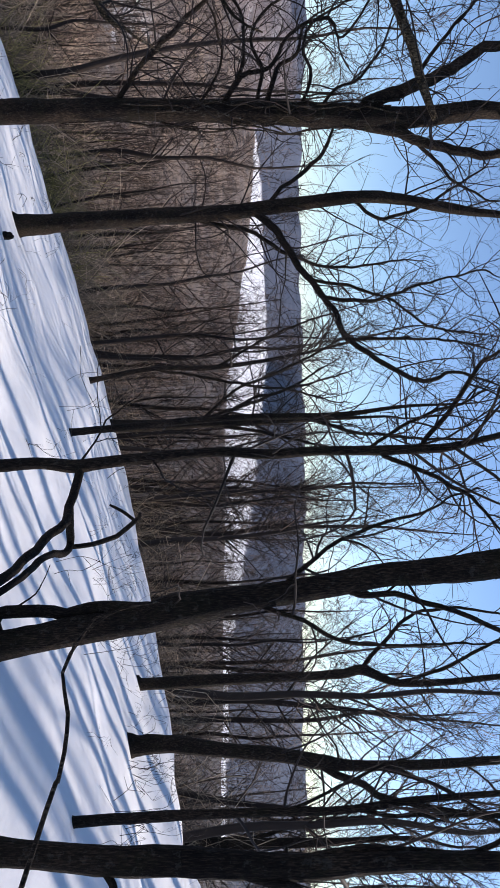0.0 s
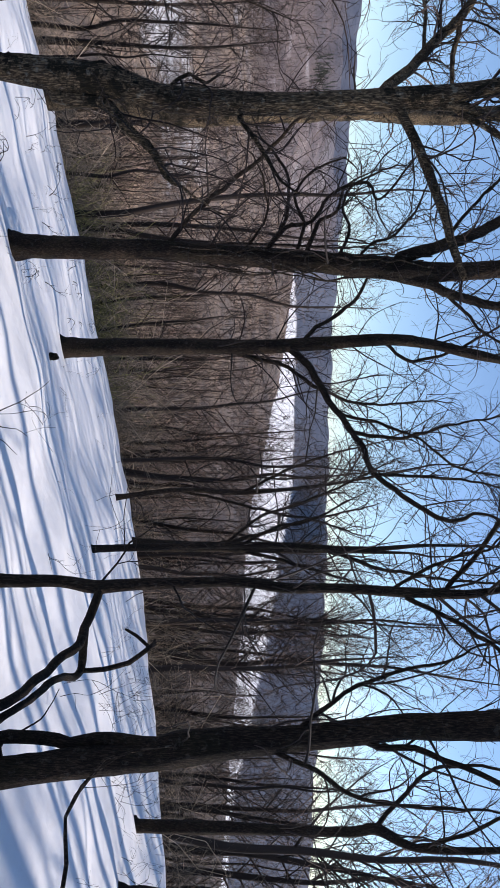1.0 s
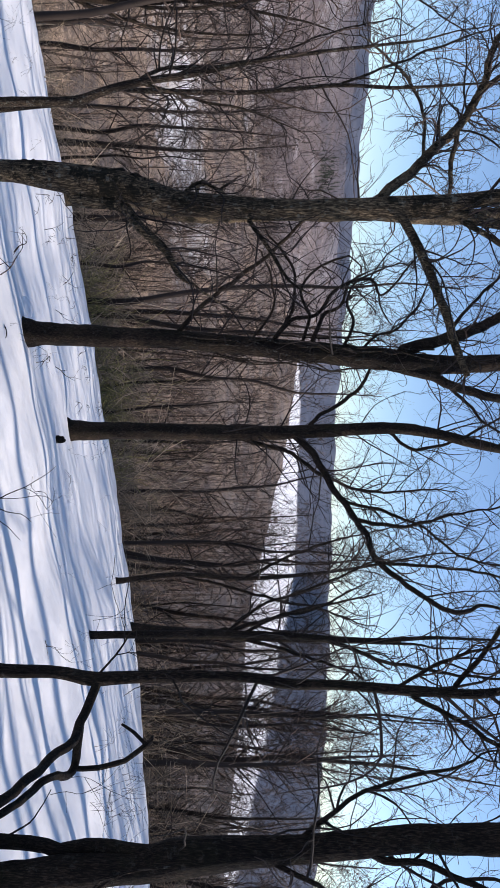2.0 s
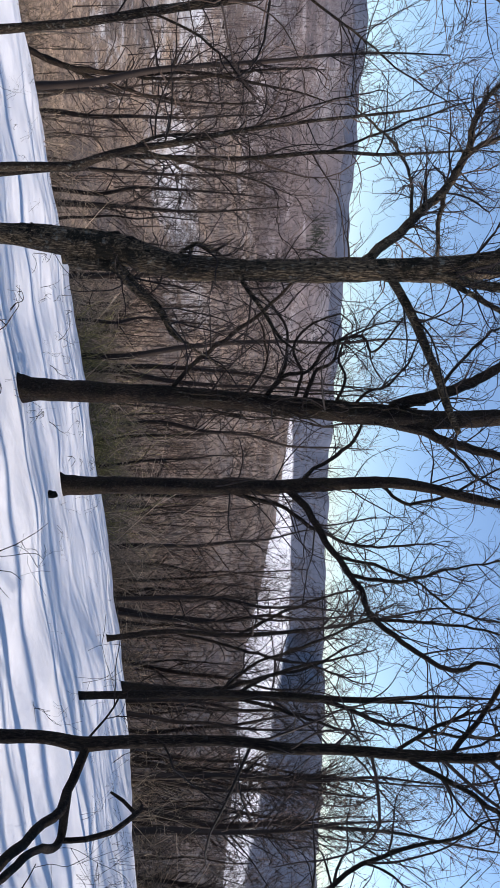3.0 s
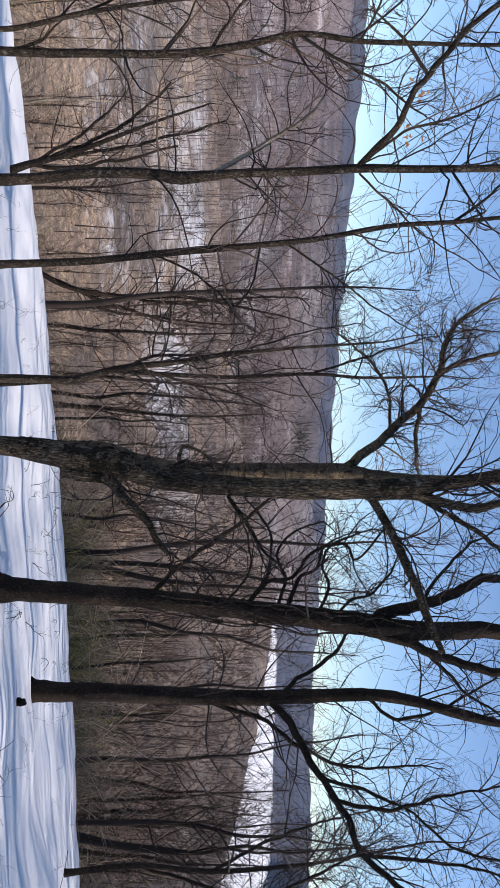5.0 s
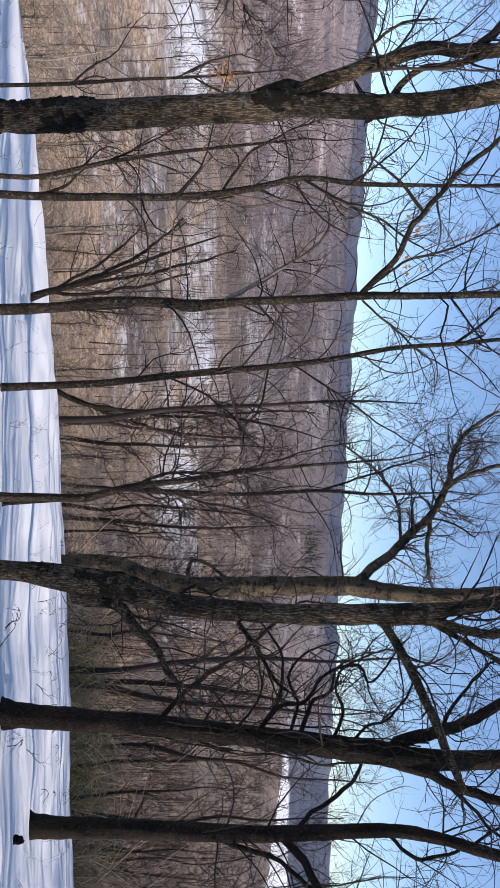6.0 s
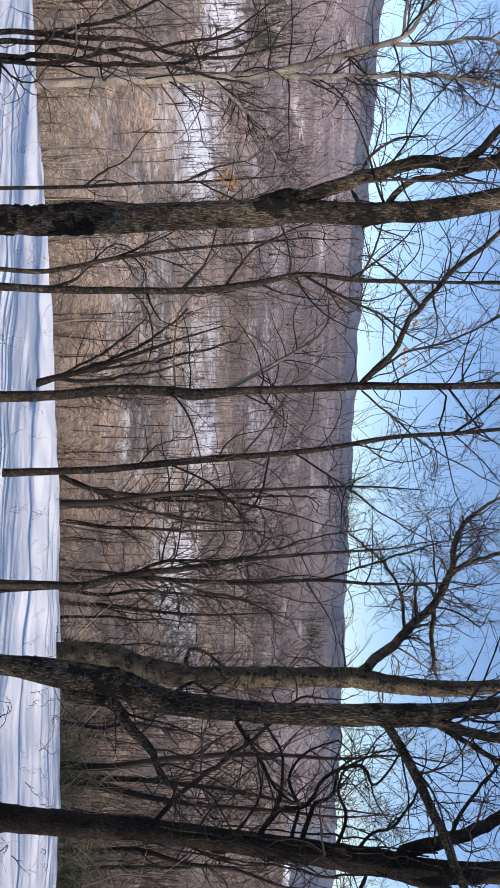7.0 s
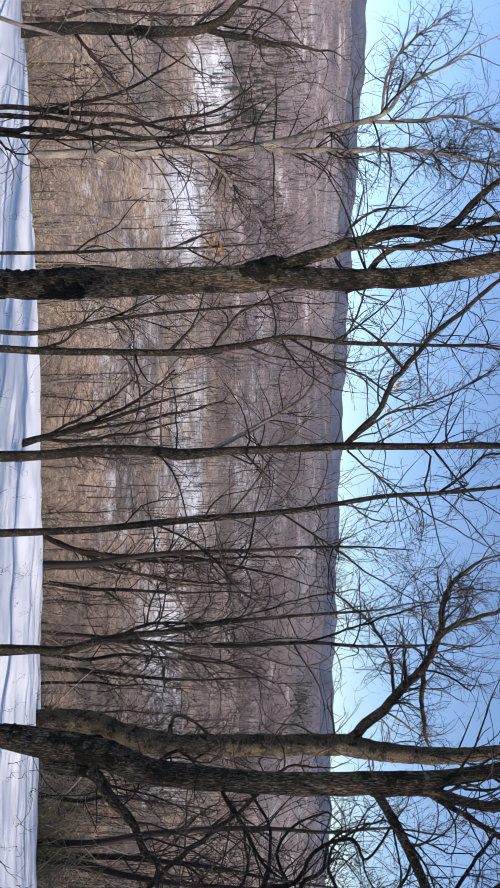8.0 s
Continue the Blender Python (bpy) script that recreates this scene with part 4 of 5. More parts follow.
tree = Stand(at=(-21.13, 16.87), facing=49.4, seed=161, bark=bark_dark, twig=twig_grey,
             label="dark leaning half-fallen stems beyond the slope brow", dense=0.60, heavy=1.6)
tree.trunk((0.00, -0.03, 0.104), (0.50, 0.99, 0.103), (0.78, 2.15, 0.090), (0.91, 3.92, 0.078), (0.92, 5.89, 0.066), (1.54, 9.18, 0.033))
tree.limb((0.14, 0.25, 0.081), (1.24, 2.89, 0.067), (1.72, 4.85, 0.044), (1.94, 7.22, 0.033))
tree.limb((0.53, 0.99, 0.068), (1.10, 4.90, 0.055), (0.91, 7.83, 0.043), (0.87, 9.93, 0.033))
tree.done()

tree = Stand(at=(-0.77, 22.99), facing=1.8, seed=166, bark=bark_dark, twig=twig_dark,
             label="stout dark bare tree rising behind the snow brow", dense=0.50, heavy=1.6)
tree.trunk((0.00, -0.41, 0.220), (0.05, 0.99, 0.198), (0.04, 2.86, 0.158), (0.06, 4.72, 0.111), (0.04, 6.74, 0.074), (0.03, 8.93, 0.037))
tree.limb((0.03, 2.49, 0.075), (-0.43, 4.18, 0.065), (-0.92, 5.67, 0.046), (-1.40, 7.52, 0.028))
tree.limb((0.06, 3.42, 0.065), (0.44, 5.07, 0.055), (0.97, 7.08, 0.037))
tree.done()

tree = Stand(at=(10.84, 19.14), facing=-29.6, seed=171, bark=bark_dark, twig=twig_dark,
             label="dark upright trunk behind the snow brow", dense=0.60, heavy=1.6)
tree.trunk((0.00, 0.00, 0.207), (0.00, 0.29, 0.180), (0.03, 1.60, 0.178), (0.02, 3.15, 0.151), (0.00, 5.30, 0.106), (-0.09, 7.44, 0.062))
tree.limb((0.02, 3.15, 0.071), (-0.38, 4.70, 0.053), (-0.64, 6.57, 0.035))
tree.done()

tree = Stand(at=(2.66, 0.81), facing=-20.8, seed=175, bark=bark_grey, twig=twig_dark,
             label="thin arching sapling bent over the snow close by", dense=0.25, more=0.4, name="sapling")
tree.trunk((0.00, 0.00, 0.007), (-1.87, 0.50, 0.006), (-2.07, 0.56, 0.005), (-2.20, 0.57, 0.005), (-2.29, 0.55, 0.004), (-2.37, 0.59, 0.004),
           (-2.42, 0.65, 0.003), (-2.44, 0.71, 0.003), (-2.45, 0.78, 0.002), sides=7, lumps=0.03, flare=1.0)
tree.limb((-2.29, 0.55, 0.004), (-2.35, 0.58, 0.004), (-2.41, 0.63, 0.003), (-2.42, 0.67, 0.002))
tree.done()

tree = Stand(at=(-13.78, 8.15), facing=58.8, seed=179, bark=bark_grey, twig=twig_grey,
             label="many-stemmed grey shrub fanning out of the snow", dense=0.90, name="shrub", category="shrub", more=0.5)
tree.trunk((0.00, -0.06, 0.090), (-0.14, 0.42, 0.082), (-0.31, 1.17, 0.061), (-0.50, 1.84, 0.053), (-0.94, 3.17, 0.033),
           (-1.24, 4.21, 0.019), sides=7, lumps=0.03, flare=1.0)
tree.limb((-0.14, 0.42, 0.048), (-0.08, 1.30, 0.040), (-0.23, 2.50, 0.033), (-0.48, 3.68, 0.020), name="stem")
tree.limb((-0.15, 0.46, 0.048), (-0.50, 1.58, 0.040), (-1.00, 2.65, 0.033), (-1.69, 3.57, 0.020), name="stem")
tree.limb((-0.17, 0.49, 0.041), (-0.31, 1.44, 0.034), (-0.59, 3.16, 0.033), (-0.98, 4.72, 0.019), name="stem")
tree.limb((-0.14, 0.45, 0.041), (-0.50, 1.18, 0.034), (-1.01, 2.12, 0.027), (-1.51, 2.66, 0.013), name="stem")
tree.done()

tree = Stand(at=(-9.15, 0.62), facing=83.6, seed=186, bark=bark_grey, twig=twig_grey,
             label="bundle of slim dark stems leaning together", dense=0.35, name="shrub", category="shrub", more=0.5)
tree.trunk((0.00, -0.26, 0.032), (-0.07, 0.51, 0.031), (-0.04, 0.91, 0.030), (0.02, 1.37, 0.030), (0.07, 1.97, 0.026), (0.22, 2.43, 0.022),
           (0.28, 3.03, 0.018), (0.18, 3.69, 0.011), sides=7, lumps=0.03, flare=1.0)
tree.limb((0.02, -0.27, 0.032), (0.03, 0.49, 0.031), (0.07, 1.16, 0.026), (0.20, 1.82, 0.022), (0.36, 2.48, 0.018), (0.54, 3.28, 0.011), name="stem")
tree.limb((0.10, -0.29, 0.036), (0.18, 0.46, 0.035), (0.21, 1.14, 0.030), (0.31, 1.74, 0.026), (0.30, 2.49, 0.018), (0.17, 3.17, 0.015),
           (-0.03, 3.63, 0.007), name="stem")
tree.limb((0.13, -0.29, 0.028), (0.22, 0.45, 0.027), (0.27, 1.06, 0.023), (0.16, 1.69, 0.022), (0.14, 2.37, 0.018), (0.07, 3.04, 0.015),
           (-0.20, 3.51, 0.007), name="stem")
tree.limb((-0.02, 0.91, 0.019), (-0.09, 1.53, 0.019), (-0.25, 2.21, 0.015), (-0.51, 2.75, 0.007), name="stem")
tree.done()

tree = Stand(at=(-9.31, 2.32), facing=73.3, seed=193, bark=bark_grey, twig=twig_grey,
             label="slim sapling that still holds a tuft of orange leaves", dense=1.00, more=0.4, name="sapling")
tree.trunk((0.00, 0.00, 0.028), (0.00, 0.38, 0.025), (0.01, 1.30, 0.024), (-0.01, 2.14, 0.020), (-0.01, 2.89, 0.015), (-0.03, 3.49, 0.011),
           (-0.04, 3.77, 0.008), sides=7, lumps=0.03, flare=1.0)
tree.limb((-0.01, 2.89, 0.012), (0.15, 3.18, 0.012), (0.30, 3.54, 0.008))
tree.limb((0.00, 2.66, 0.012), (-0.17, 3.11, 0.012), (-0.23, 3.49, 0.008))
tree.leaves(-0.02, 3.28, 0.055, 24)
tree.done()

tree = Stand(at=(-13.72, -0.57), facing=89.0, seed=198, bark=bark_pale, twig=twig_grey,
             label="pale sunlit bent sapling beyond the snow", dense=0.80, more=0.4, name="sapling")
tree.trunk((0.00, -0.64, 0.029), (0.26, -0.03, 0.035), (0.39, 0.33, 0.034), (0.59, 0.97, 0.028), (1.02, 1.44, 0.022),
           (1.51, 1.71, 0.017), sides=7, lumps=0.03, flare=1.0)
tree.limb((0.59, 0.97, 0.023), (0.80, 1.13, 0.022), (1.55, 1.56, 0.011))
tree.done()

tree = Stand(at=(-6.44, 6.70), facing=43.3, seed=202, bark=bark_grey, twig=twig_grey,
             label="thin winding tree beside the mossy trunk", dense=1.60)
tree.trunk((0.00, 0.00, 0.070), (0.00, 0.39, 0.061), (0.00, 0.81, 0.056), (0.00, 1.30, 0.055), (-0.11, 1.72, 0.050), (-0.19, 2.14, 0.046),
           (-0.25, 2.68, 0.038), (-0.36, 3.34, 0.030), (-0.45, 4.17, 0.022), (-0.49, 4.67, 0.019), (-0.55, 5.41, 0.011))
tree.limb((-0.17, 2.14, 0.023), (-0.03, 2.66, 0.019), (0.09, 3.26, 0.015), (0.34, 3.93, 0.007))
tree.done()

tree = Stand(at=(-1.21, 5.45), facing=12.5, seed=214, bark=bark_dark, twig=twig_dark,
             label="small forked sapling poking out of the snow", dense=0.4, more=0.0, name="sapling", category="sapling")
tree.trunk((0.00, 0.00, 0.007), (0.01, 0.08, 0.006), (0.03, 0.16, 0.005), sides=6, lumps=0.03, flare=1.0)
tree.limb((0.02, 0.13, 0.005), (-0.06, 0.26, 0.005), (-0.13, 0.40, 0.004), (-0.24, 0.52, 0.003), (-0.33, 0.60, 0.002), name="stem")
tree.limb((0.03, 0.15, 0.005), (0.08, 0.28, 0.004), (0.10, 0.40, 0.003), (0.16, 0.50, 0.002), name="stem")
tree.limb((0.00, 0.06, 0.005), (0.12, 0.16, 0.004), (0.20, 0.30, 0.003), (0.31, 0.38, 0.002), name="stem")
tree.done()


# ---------------------------------------------------------------- woods
def wild_tree(seed, tall, limbs, shoots, low=0.25):
    """A bare tree grown by chance, at the origin: paths of its trunk and of its branches."""
    rng = np.random.RandomState(seed)
    n = 8
    h = np.linspace(0, 1, n)
    lean = rng.normal(size=2) * 0.05
    p = np.column_stack([np.cumsum(rng.normal(size=n) * 0.012) * tall + lean[0] * h * tall,
                         np.cumsum(rng.normal(size=n) * 0.012) * tall + lean[1] * h * tall, h * tall,
                         0.011 * tall * (1 - 0.9 * h) + 0.004])
    p[:, :2] -= p[0, :2]
    trunk, rest = [p], []
    for _ in range(limbs):
        s = rng.uniform(low, 0.98)
        at = np.array([np.interp(s, h, p[:, c]) for c in range(4)])
        a, up = rng.uniform(0, 2 * np.pi), rng.uniform(0.5, 1.2)
        way = np.array([math.cos(a), math.sin(a), up])
        way /= np.linalg.norm(way)
        size = tall * rng.uniform(0.16, 0.36) * (1.15 - 0.75 * s)
        q = [at[:3]]
        for _ in range(3):
            way = way + rng.normal(size=3) * 0.16 + np.array([0, 0, 0.1])
            way /= np.linalg.norm(way)
            q.append(q[-1] + way * size / 3)
        q = np.column_stack([np.array(q), np.linspace(at[3] * 0.55, 0.006, 4)])
        rest.append(q)
        for _ in range(shoots):
            b = q[rng.randint(0, 4)]
            w2 = rng.normal(size=3) * 0.7 + way + np.array([0, 0, 0.3])
            w2 /= np.linalg.norm(w2)
            l2 = size * rng.uniform(0.25, 0.6)
            rest.append(np.vstack([b * (1, 1, 1, 0.6), np.append(b[:3] + w2 * l2 * 0.5 + rng.normal(size=3) * 0.09 * l2, b[3] * 0.35), np.append(b[:3] + w2 * l2, 0.004)]))
    return trunk, rest


def slivers(paths, thick):
    """Branches far off: three-cornered spikes, one a path."""
    V, F = [], []
    for i, p in enumerate(paths):
        a, b, r = p[0, :3], p[-1, :3], max(p[0, 3], 0.012) * thick
        d = (b - a) / (np.linalg.norm(b - a) + 1e-9)
        ref = np.array([1.0, 0, 0]) if abs(d[0]) < 0.7 else np.array([0, 1.0, 0])
        u = np.cross(d, ref)
        u /= np.linalg.norm(u)
        w = np.cross(d, u)
        V += [a + r * u, a + r * (-0.5 * u + 0.87 * w), a + r * (-0.5 * u - 0.87 * w), b]
        F += [(4 * i, 4 * i + 1, 4 * i + 3), (4 * i + 1, 4 * i + 2, 4 * i + 3), (4 * i + 2, 4 * i, 4 * i + 3)]
    return np.array(V), np.array(F)


def scatter(name, kinds, places, sizes, mat, label, category, seed):
    """Many trees too far to count, as one object."""
    rng = np.random.RandomState(seed)
    V, F, base = [], [], 0
    pick, turn = rng.randint(0, len(kinds), len(places)), rng.uniform(0, 2 * np.pi, len(places))
    for k, (v, f) in enumerate(kinds):
        idx = np.nonzero(pick == k)[0]
        if not len(idx):
            continue
        c, s = np.cos(turn[idx])[:, None], np.sin(turn[idx])[:, None]
        sz = sizes[idx][:, None]
        X = (v[None, :, 0] * c - v[None, :, 1] * s) * sz + places[idx, 0][:, None]
        Y = (v[None, :, 0] * s + v[None, :, 1] * c) * sz + places[idx, 1][:, None]
        Z = v[None, :, 2] * sz + places[idx, 2][:, None]
        V.append(np.stack([X, Y, Z], -1).reshape(-1, 3))
        F.append((f[None] + (base + np.arange(len(idx)) * len(v))[:, None, None]).reshape(-1, f.shape[1]))
        base += len(idx) * len(v)
    me = mesh_of(name, np.vstack(V), np.vstack(F))
    me.materials.append(mat)
    return tagged(new(name, me), label, category, kind="stuff")


def spots(rng, count, az, r, keep=None):
    """Places by chance between two bearings and two distances, even over the ground."""
    a = np.radians(rng.uniform(*az, count))
    d = np.sqrt(rng.uniform(r[0] ** 2, r[1] ** 2, count))
    x, y = -np.sin(a) * d, np.cos(a) * d
    z, c = ground(x, y)[:2]
    ok = np.ones(count, bool) if keep is None else keep(x, y, z, c)
    return np.column_stack([x, y, z])[ok]


rng = np.random.RandomState(5)
off_lake = lambda x, y, z, c: c < 0.9

# trees that stand just under the brow, each one a thing
kinds = []
for i in range(7):
    trunk, rest = wild_tree(100 + i, 11.0, 26, 5)
    root = tagged(new("bare_tree"), "thin dark bare tree below the brow of the slope", "tree", "trees below the brow")
    part("trunk", mesh_of("trunk", *tubes([glide(p, 0.6) for p in trunk], 7)), wood_mid, root)
    boughs = [p * (1, 1, 1, 0.7) for p in rest]
    part("crown", mesh_of("crown", *tubes(boughs, 3)), wood_mid, root)
    fans, r2 = [], np.random.RandomState(900 + i)
    for q in rest:
        for _ in range(3):
            b = q[r2.randint(1, len(q))]
            w = q[-1, :3] - q[0, :3]
            l = np.linalg.norm(w)
            w = w / (l + 1e-9) + r2.normal(size=3) * 0.55
            w = w / np.linalg.norm(w) * r2.uniform(0.35, 1.0)
            fans.append(np.vstack([np.append(b[:3], 0.010), np.append(b[:3] + w, 0.0)]))
    tagged(part("twig_spray", mesh_of("twig_spray", *slivers(fans, 0.75)), wood_mid, root), kind="stuff")
    kinds.append(root)
count = 0
brink = lambda x, y, z, c: (c < 0.85) & (rng.rand(len(x)) < np.interp(np.degrees(np.arctan2(-x, y)), [37, 39, 58, 66], [1, 0.3, 0.3, 0.16]))
for x, y, z in np.vstack([spots(rng, 190, (-42, 100), (22, 42), brink)[:150], spots(rng, 190, (-42, 100), (42, 76), brink)[:115]]):
    s = rng.uniform(0.6, 1.25)
    m = pose(x, y, z - 0.1, 0, 0, rng.uniform(0, 360)) @ Matrix.Diagonal((s, s, s * rng.uniform(0.9, 1.15), 1))
    if count < len(kinds):
        kinds[count].matrix_basis = m
    else:
        ob = copy_thing(kinds[count % len(kinds)], pose(0, 0, 0))
        ob.matrix_basis = m
    count += 1
    if count == 300:
        break

# slim trees on the open slope under the brow, sunlight put into their pale bark
rods = []
for i in range(4):
    trunk, rest = wild_tree(700 + i, 7.5, 11, 3)
    root = tagged(new("pale_tree"), "slim pale leafless tree lit by the sun", "tree", "pale trees below the brow")
    part("trunk", mesh_of("trunk", *tubes([glide(p * (1, 1, 1, 0.6), 0.5) for p in trunk], 6)), bark_pale, root)
    part("crown", mesh_of("crown", *tubes([p * (1, 1, 1, 0.45) for p in rest], 3)), scrub_mat, root)
    rods.append(root)
for i, (x, y, z) in enumerate(spots(rng, 90, (42, 96), (21, 44), lambda x, y, z, c: c < 0.9)[:26]):
    ob = rods[i] if i < len(rods) else copy_thing(rods[i % len(rods)], pose(0, 0, 0))
    s = rng.uniform(0.6, 1.15)
    ob.matrix_basis = pose(x, y, z - 0.1, 0, 0, rng.uniform(0, 360)) @ Matrix.Diagonal((s, s, s, 1))

mids = []
for i in range(6):
    trunk, rest = wild_tree(200 + i, 12.0, 22, 2)
    mids.append(slivers(trunk + rest, 1.0))
thin = lambda x, y, z, c: (c < 0.9) & (rng.rand(len(x)) < np.interp(np.degrees(np.arctan2(-x, y)), [35, 37, 58, 66], [1, 0.35, 0.3, 0.10]))
fars = []
for i in range(6):
    trunk, rest = wild_tree(300 + i, 12.0, 13, 0)
    fars.append(slivers(trunk + rest, 1.4))
slim = [slivers(sum(wild_tree(500 + i, 12.0, 17, 0), []), 1.3) for i in range(6)]
P = spots(rng, 620, (-50, 105), (50, 120), thin)
scatter("bare_woods", mids, P, rng.uniform(0.6, 1.2, len(P)), wood_mid, "brown leafless woods on the falling slope", "woods", 1)
P = spots(rng, 2500, (-50, 105), (120, 260), thin)
scatter("lower_woods", slim, P, rng.uniform(0.6, 1.2, len(P)), wood_mid, "brown leafless woods low on the slope", "woods", 13)
P = spots(rng, 420, (-8, 36), (40, 120), off_lake)
scatter("bare_woods", mids, P, rng.uniform(0.45, 1.0, len(P)), wood_mid, "dark leafless woods on the slope above the lake", "woods", 11)
P = spots(rng, 900, (-14, 36), (120, 260), off_lake)
scatter("lower_woods", slim, P, rng.uniform(0.5, 1.0, len(P)), wood_mid, "dark leafless woods low above the lake", "woods", 14)
def round_tree(seed, tall, twigs):
    """A far leafless tree: a stem and a rounded fan of twigs."""
    r = np.random.RandomState(seed)
    paths = [np.array([[0, 0, 0, 0.10], [0, 0, tall * 0.5, 0.03]])]
    for _ in range(twigs):
        a, h, e = r.uniform(0, 2 * np.pi), r.uniform(0.1, 0.5), r.uniform(0.15, 1.3)
        l = tall * r.uniform(0.28, 0.45)
        paths.append(np.array([[0, 0, h * tall, 0.055], [math.cos(a) * math.cos(e) * l, math.sin(a) * math.cos(e) * l, h * tall + math.sin(e) * l, 0.01]]))
    return slivers(paths, 2.6)


tiny = [round_tree(400 + i, 12.0, 7) for i in range(6)]
# The dark wood colour here paints in the backlit shade.
P = spots(rng, 5000, (-48, 28), (240, 760), off_lake)
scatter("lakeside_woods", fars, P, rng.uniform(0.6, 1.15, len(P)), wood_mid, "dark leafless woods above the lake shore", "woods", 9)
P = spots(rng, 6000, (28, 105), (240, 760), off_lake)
scatter("valley_woods", fars, P, rng.uniform(0.6, 1.15, len(P)), wood_far_lit, "leafless woods on the valley floor", "woods", 2)
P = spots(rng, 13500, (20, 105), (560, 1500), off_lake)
scatter("hill_woods", tiny, P, rng.uniform(0.4, 0.75, len(P)), wood_far_lit, "leafless woods on the hills", "woods", 3)

# the wood that goes on beside the camera and throws its shadows over the snow
for i in range(18):
    a, d = radians(rng.uniform(40, 88)), rng.uniform(9.0, 44.0)
    x, y = math.sin(a) * d, math.cos(a) * d
    if abs((x + 5.24) * math.cos(sb) - (y - 1.33) * math.sin(sb)) < 1.6:     # the knotty tree stands in the sun
        continue
    s = rng.uniform(0.7, 1.25)
    ob = copy_thing(kinds[i % len(kinds)], pose(0, 0, 0))
    ob.matrix_basis = pose(x, y, height(x, y) - 0.1, 0, 0, rng.uniform(0, 360)) @ Matrix.Diagonal((s * 1.05, s * 1.05, s, 1))
    tagged(ob, "dark bare tree standing in the snow of the slope", group="trees on the slope")

# tall stout trees up the slope towards the sun, whose trunks draw the broad bands over the snow
stout = []
for i in range(2):
    trunk, rest = wild_tree(760 + i, 16.0, 20, 4, 0.62)
    root = tagged(new("tall_tree"), "tall stout bare tree on the snowy slope", "tree", "trees on the slope")
    part("trunk", mesh_of("trunk", *tubes([glide(p, 0.6) for p in trunk], 9)), bark_dark, root)
    part("crown", mesh_of("crown", *tubes([p * (1, 1, 1, 0.7) for p in rest], 3)), wood_mid, root)
    stout.append(root)
for i, (px, py, d, thick) in enumerate(((1.5, 5.2, 14.0, 0.95), (2.1, 7.6, 13.0, 0.8), (2.2, 4.4, 11.0, 0.8), (0.5, 6.05, 15.0, 0.8), (-2.3, 7.4, 16.0, 1.0), (-4.5, 9.3, 19.0, 0.9), (-7.6, 13.0, 24.0, 0.9))):
    x, y = px + d * math.sin(sb), py + d * math.cos(sb)
    ob = stout[i] if i < 2 else copy_thing(stout[i % 2], pose(0, 0, 0))
    ob.matrix_basis = pose(x, y, height(x, y) - 0.1, 0, 0, 40 * d) @ Matrix.Diagonal((thick, thick, 1.0, 1))

for i in range(14):
    a, d = radians(rng.uniform(42, 58)), rng.uniform(24.0, 46.0)
    x, y, w = math.sin(a) * d, math.cos(a) * d, rng.uniform(0.5, 0.9)
    ob = copy_thing(stout[i % 2], pose(0, 0, 0))
    ob.matrix_basis = pose(x, y, height(x, y) - 0.1, 0, 0, rng.uniform(0, 360)) @ Matrix.Diagonal((w, w, rng.uniform(0.8, 1.2), 1))

# tall dark trees behind the near brow, where the slope turns away
for x, y, z in spots(rng, 40, (-36, 2), (17, 40), lambda x, y, z, c: c < 0.97)[:17]:
    s = rng.uniform(0.75, 1.1)
    ob = copy_thing(kinds[rng.randint(len(kinds))], pose(0, 0, 0))
    ob.matrix_basis = pose(x, y, z - 0.1, 0, 0, rng.uniform(0, 360)) @ Matrix.Diagonal((s, s, s * 1.15, 1))
    tagged(ob, "tall dark bare tree crowded behind the snow brow", group="trees behind the near brow")

for x, y, z in spots(rng, 30, (13, 30), (27, 60), lambda x, y, z, c: c < 0.85)[:20]:
    s = rng.uniform(0.6, 1.0)
    ob = copy_thing(kinds[rng.randint(len(kinds))], pose(0, 0, 0))
    ob.matrix_basis = pose(x, y, z - 0.1, 0, 0, rng.uniform(0, 360)) @ Matrix.Diagonal((s * 0.8, s * 0.8, s, 1))

for x, y, z in spots(rng, 24, (-7, 12), (26, 44), lambda x, y, z, c: c < 0.85)[:14]:
    s = rng.uniform(0.7, 1.0)
    ob = copy_thing(kinds[rng.randint(len(kinds))], pose(0, 0, 0))
    ob.matrix_basis = pose(x, y, z - 0.1, 0, 0, rng.uniform(0, 360)) @ Matrix.Diagonal((s * 0.9, s * 0.9, s, 1))

# brush along and below the brow
def brush(seed, stems, tall, thick, smooth=False):
    r = np.random.RandomState(seed)
    paths = []
    for _ in range(stems):
        a, out = r.uniform(0, 2 * np.pi), r.uniform(0.1, 0.8)
        h = tall * r.uniform(0.5, 1.0)
        way = np.array([math.cos(a) * out, math.sin(a) * out, 1.0])
        p = [np.array([math.cos(a), math.sin(a), 0]) * 0.15 * r.rand()]
        for _ in range(4):
            way = way + r.normal(size=3) * 0.5
            way /= np.linalg.norm(way)
            p.append(p[-1] + way * h / 4)
        q = np.column_stack([np.array(p), np.linspace(thick, thick * 0.35, 5)])
        paths.append(q)
        for _ in range(4):
            b = q[r.randint(1, 5)]
            w = way + r.normal(size=3) * 0.7
            w /= np.linalg.norm(w)
            l = h * r.uniform(0.18, 0.5)
            paths.append(np.vstack([b, np.append(b[:3] + w * l, thick * 0.25)]))
    return tubes([glide(p, h * 0.08) for p in paths] if smooth else paths, 3)


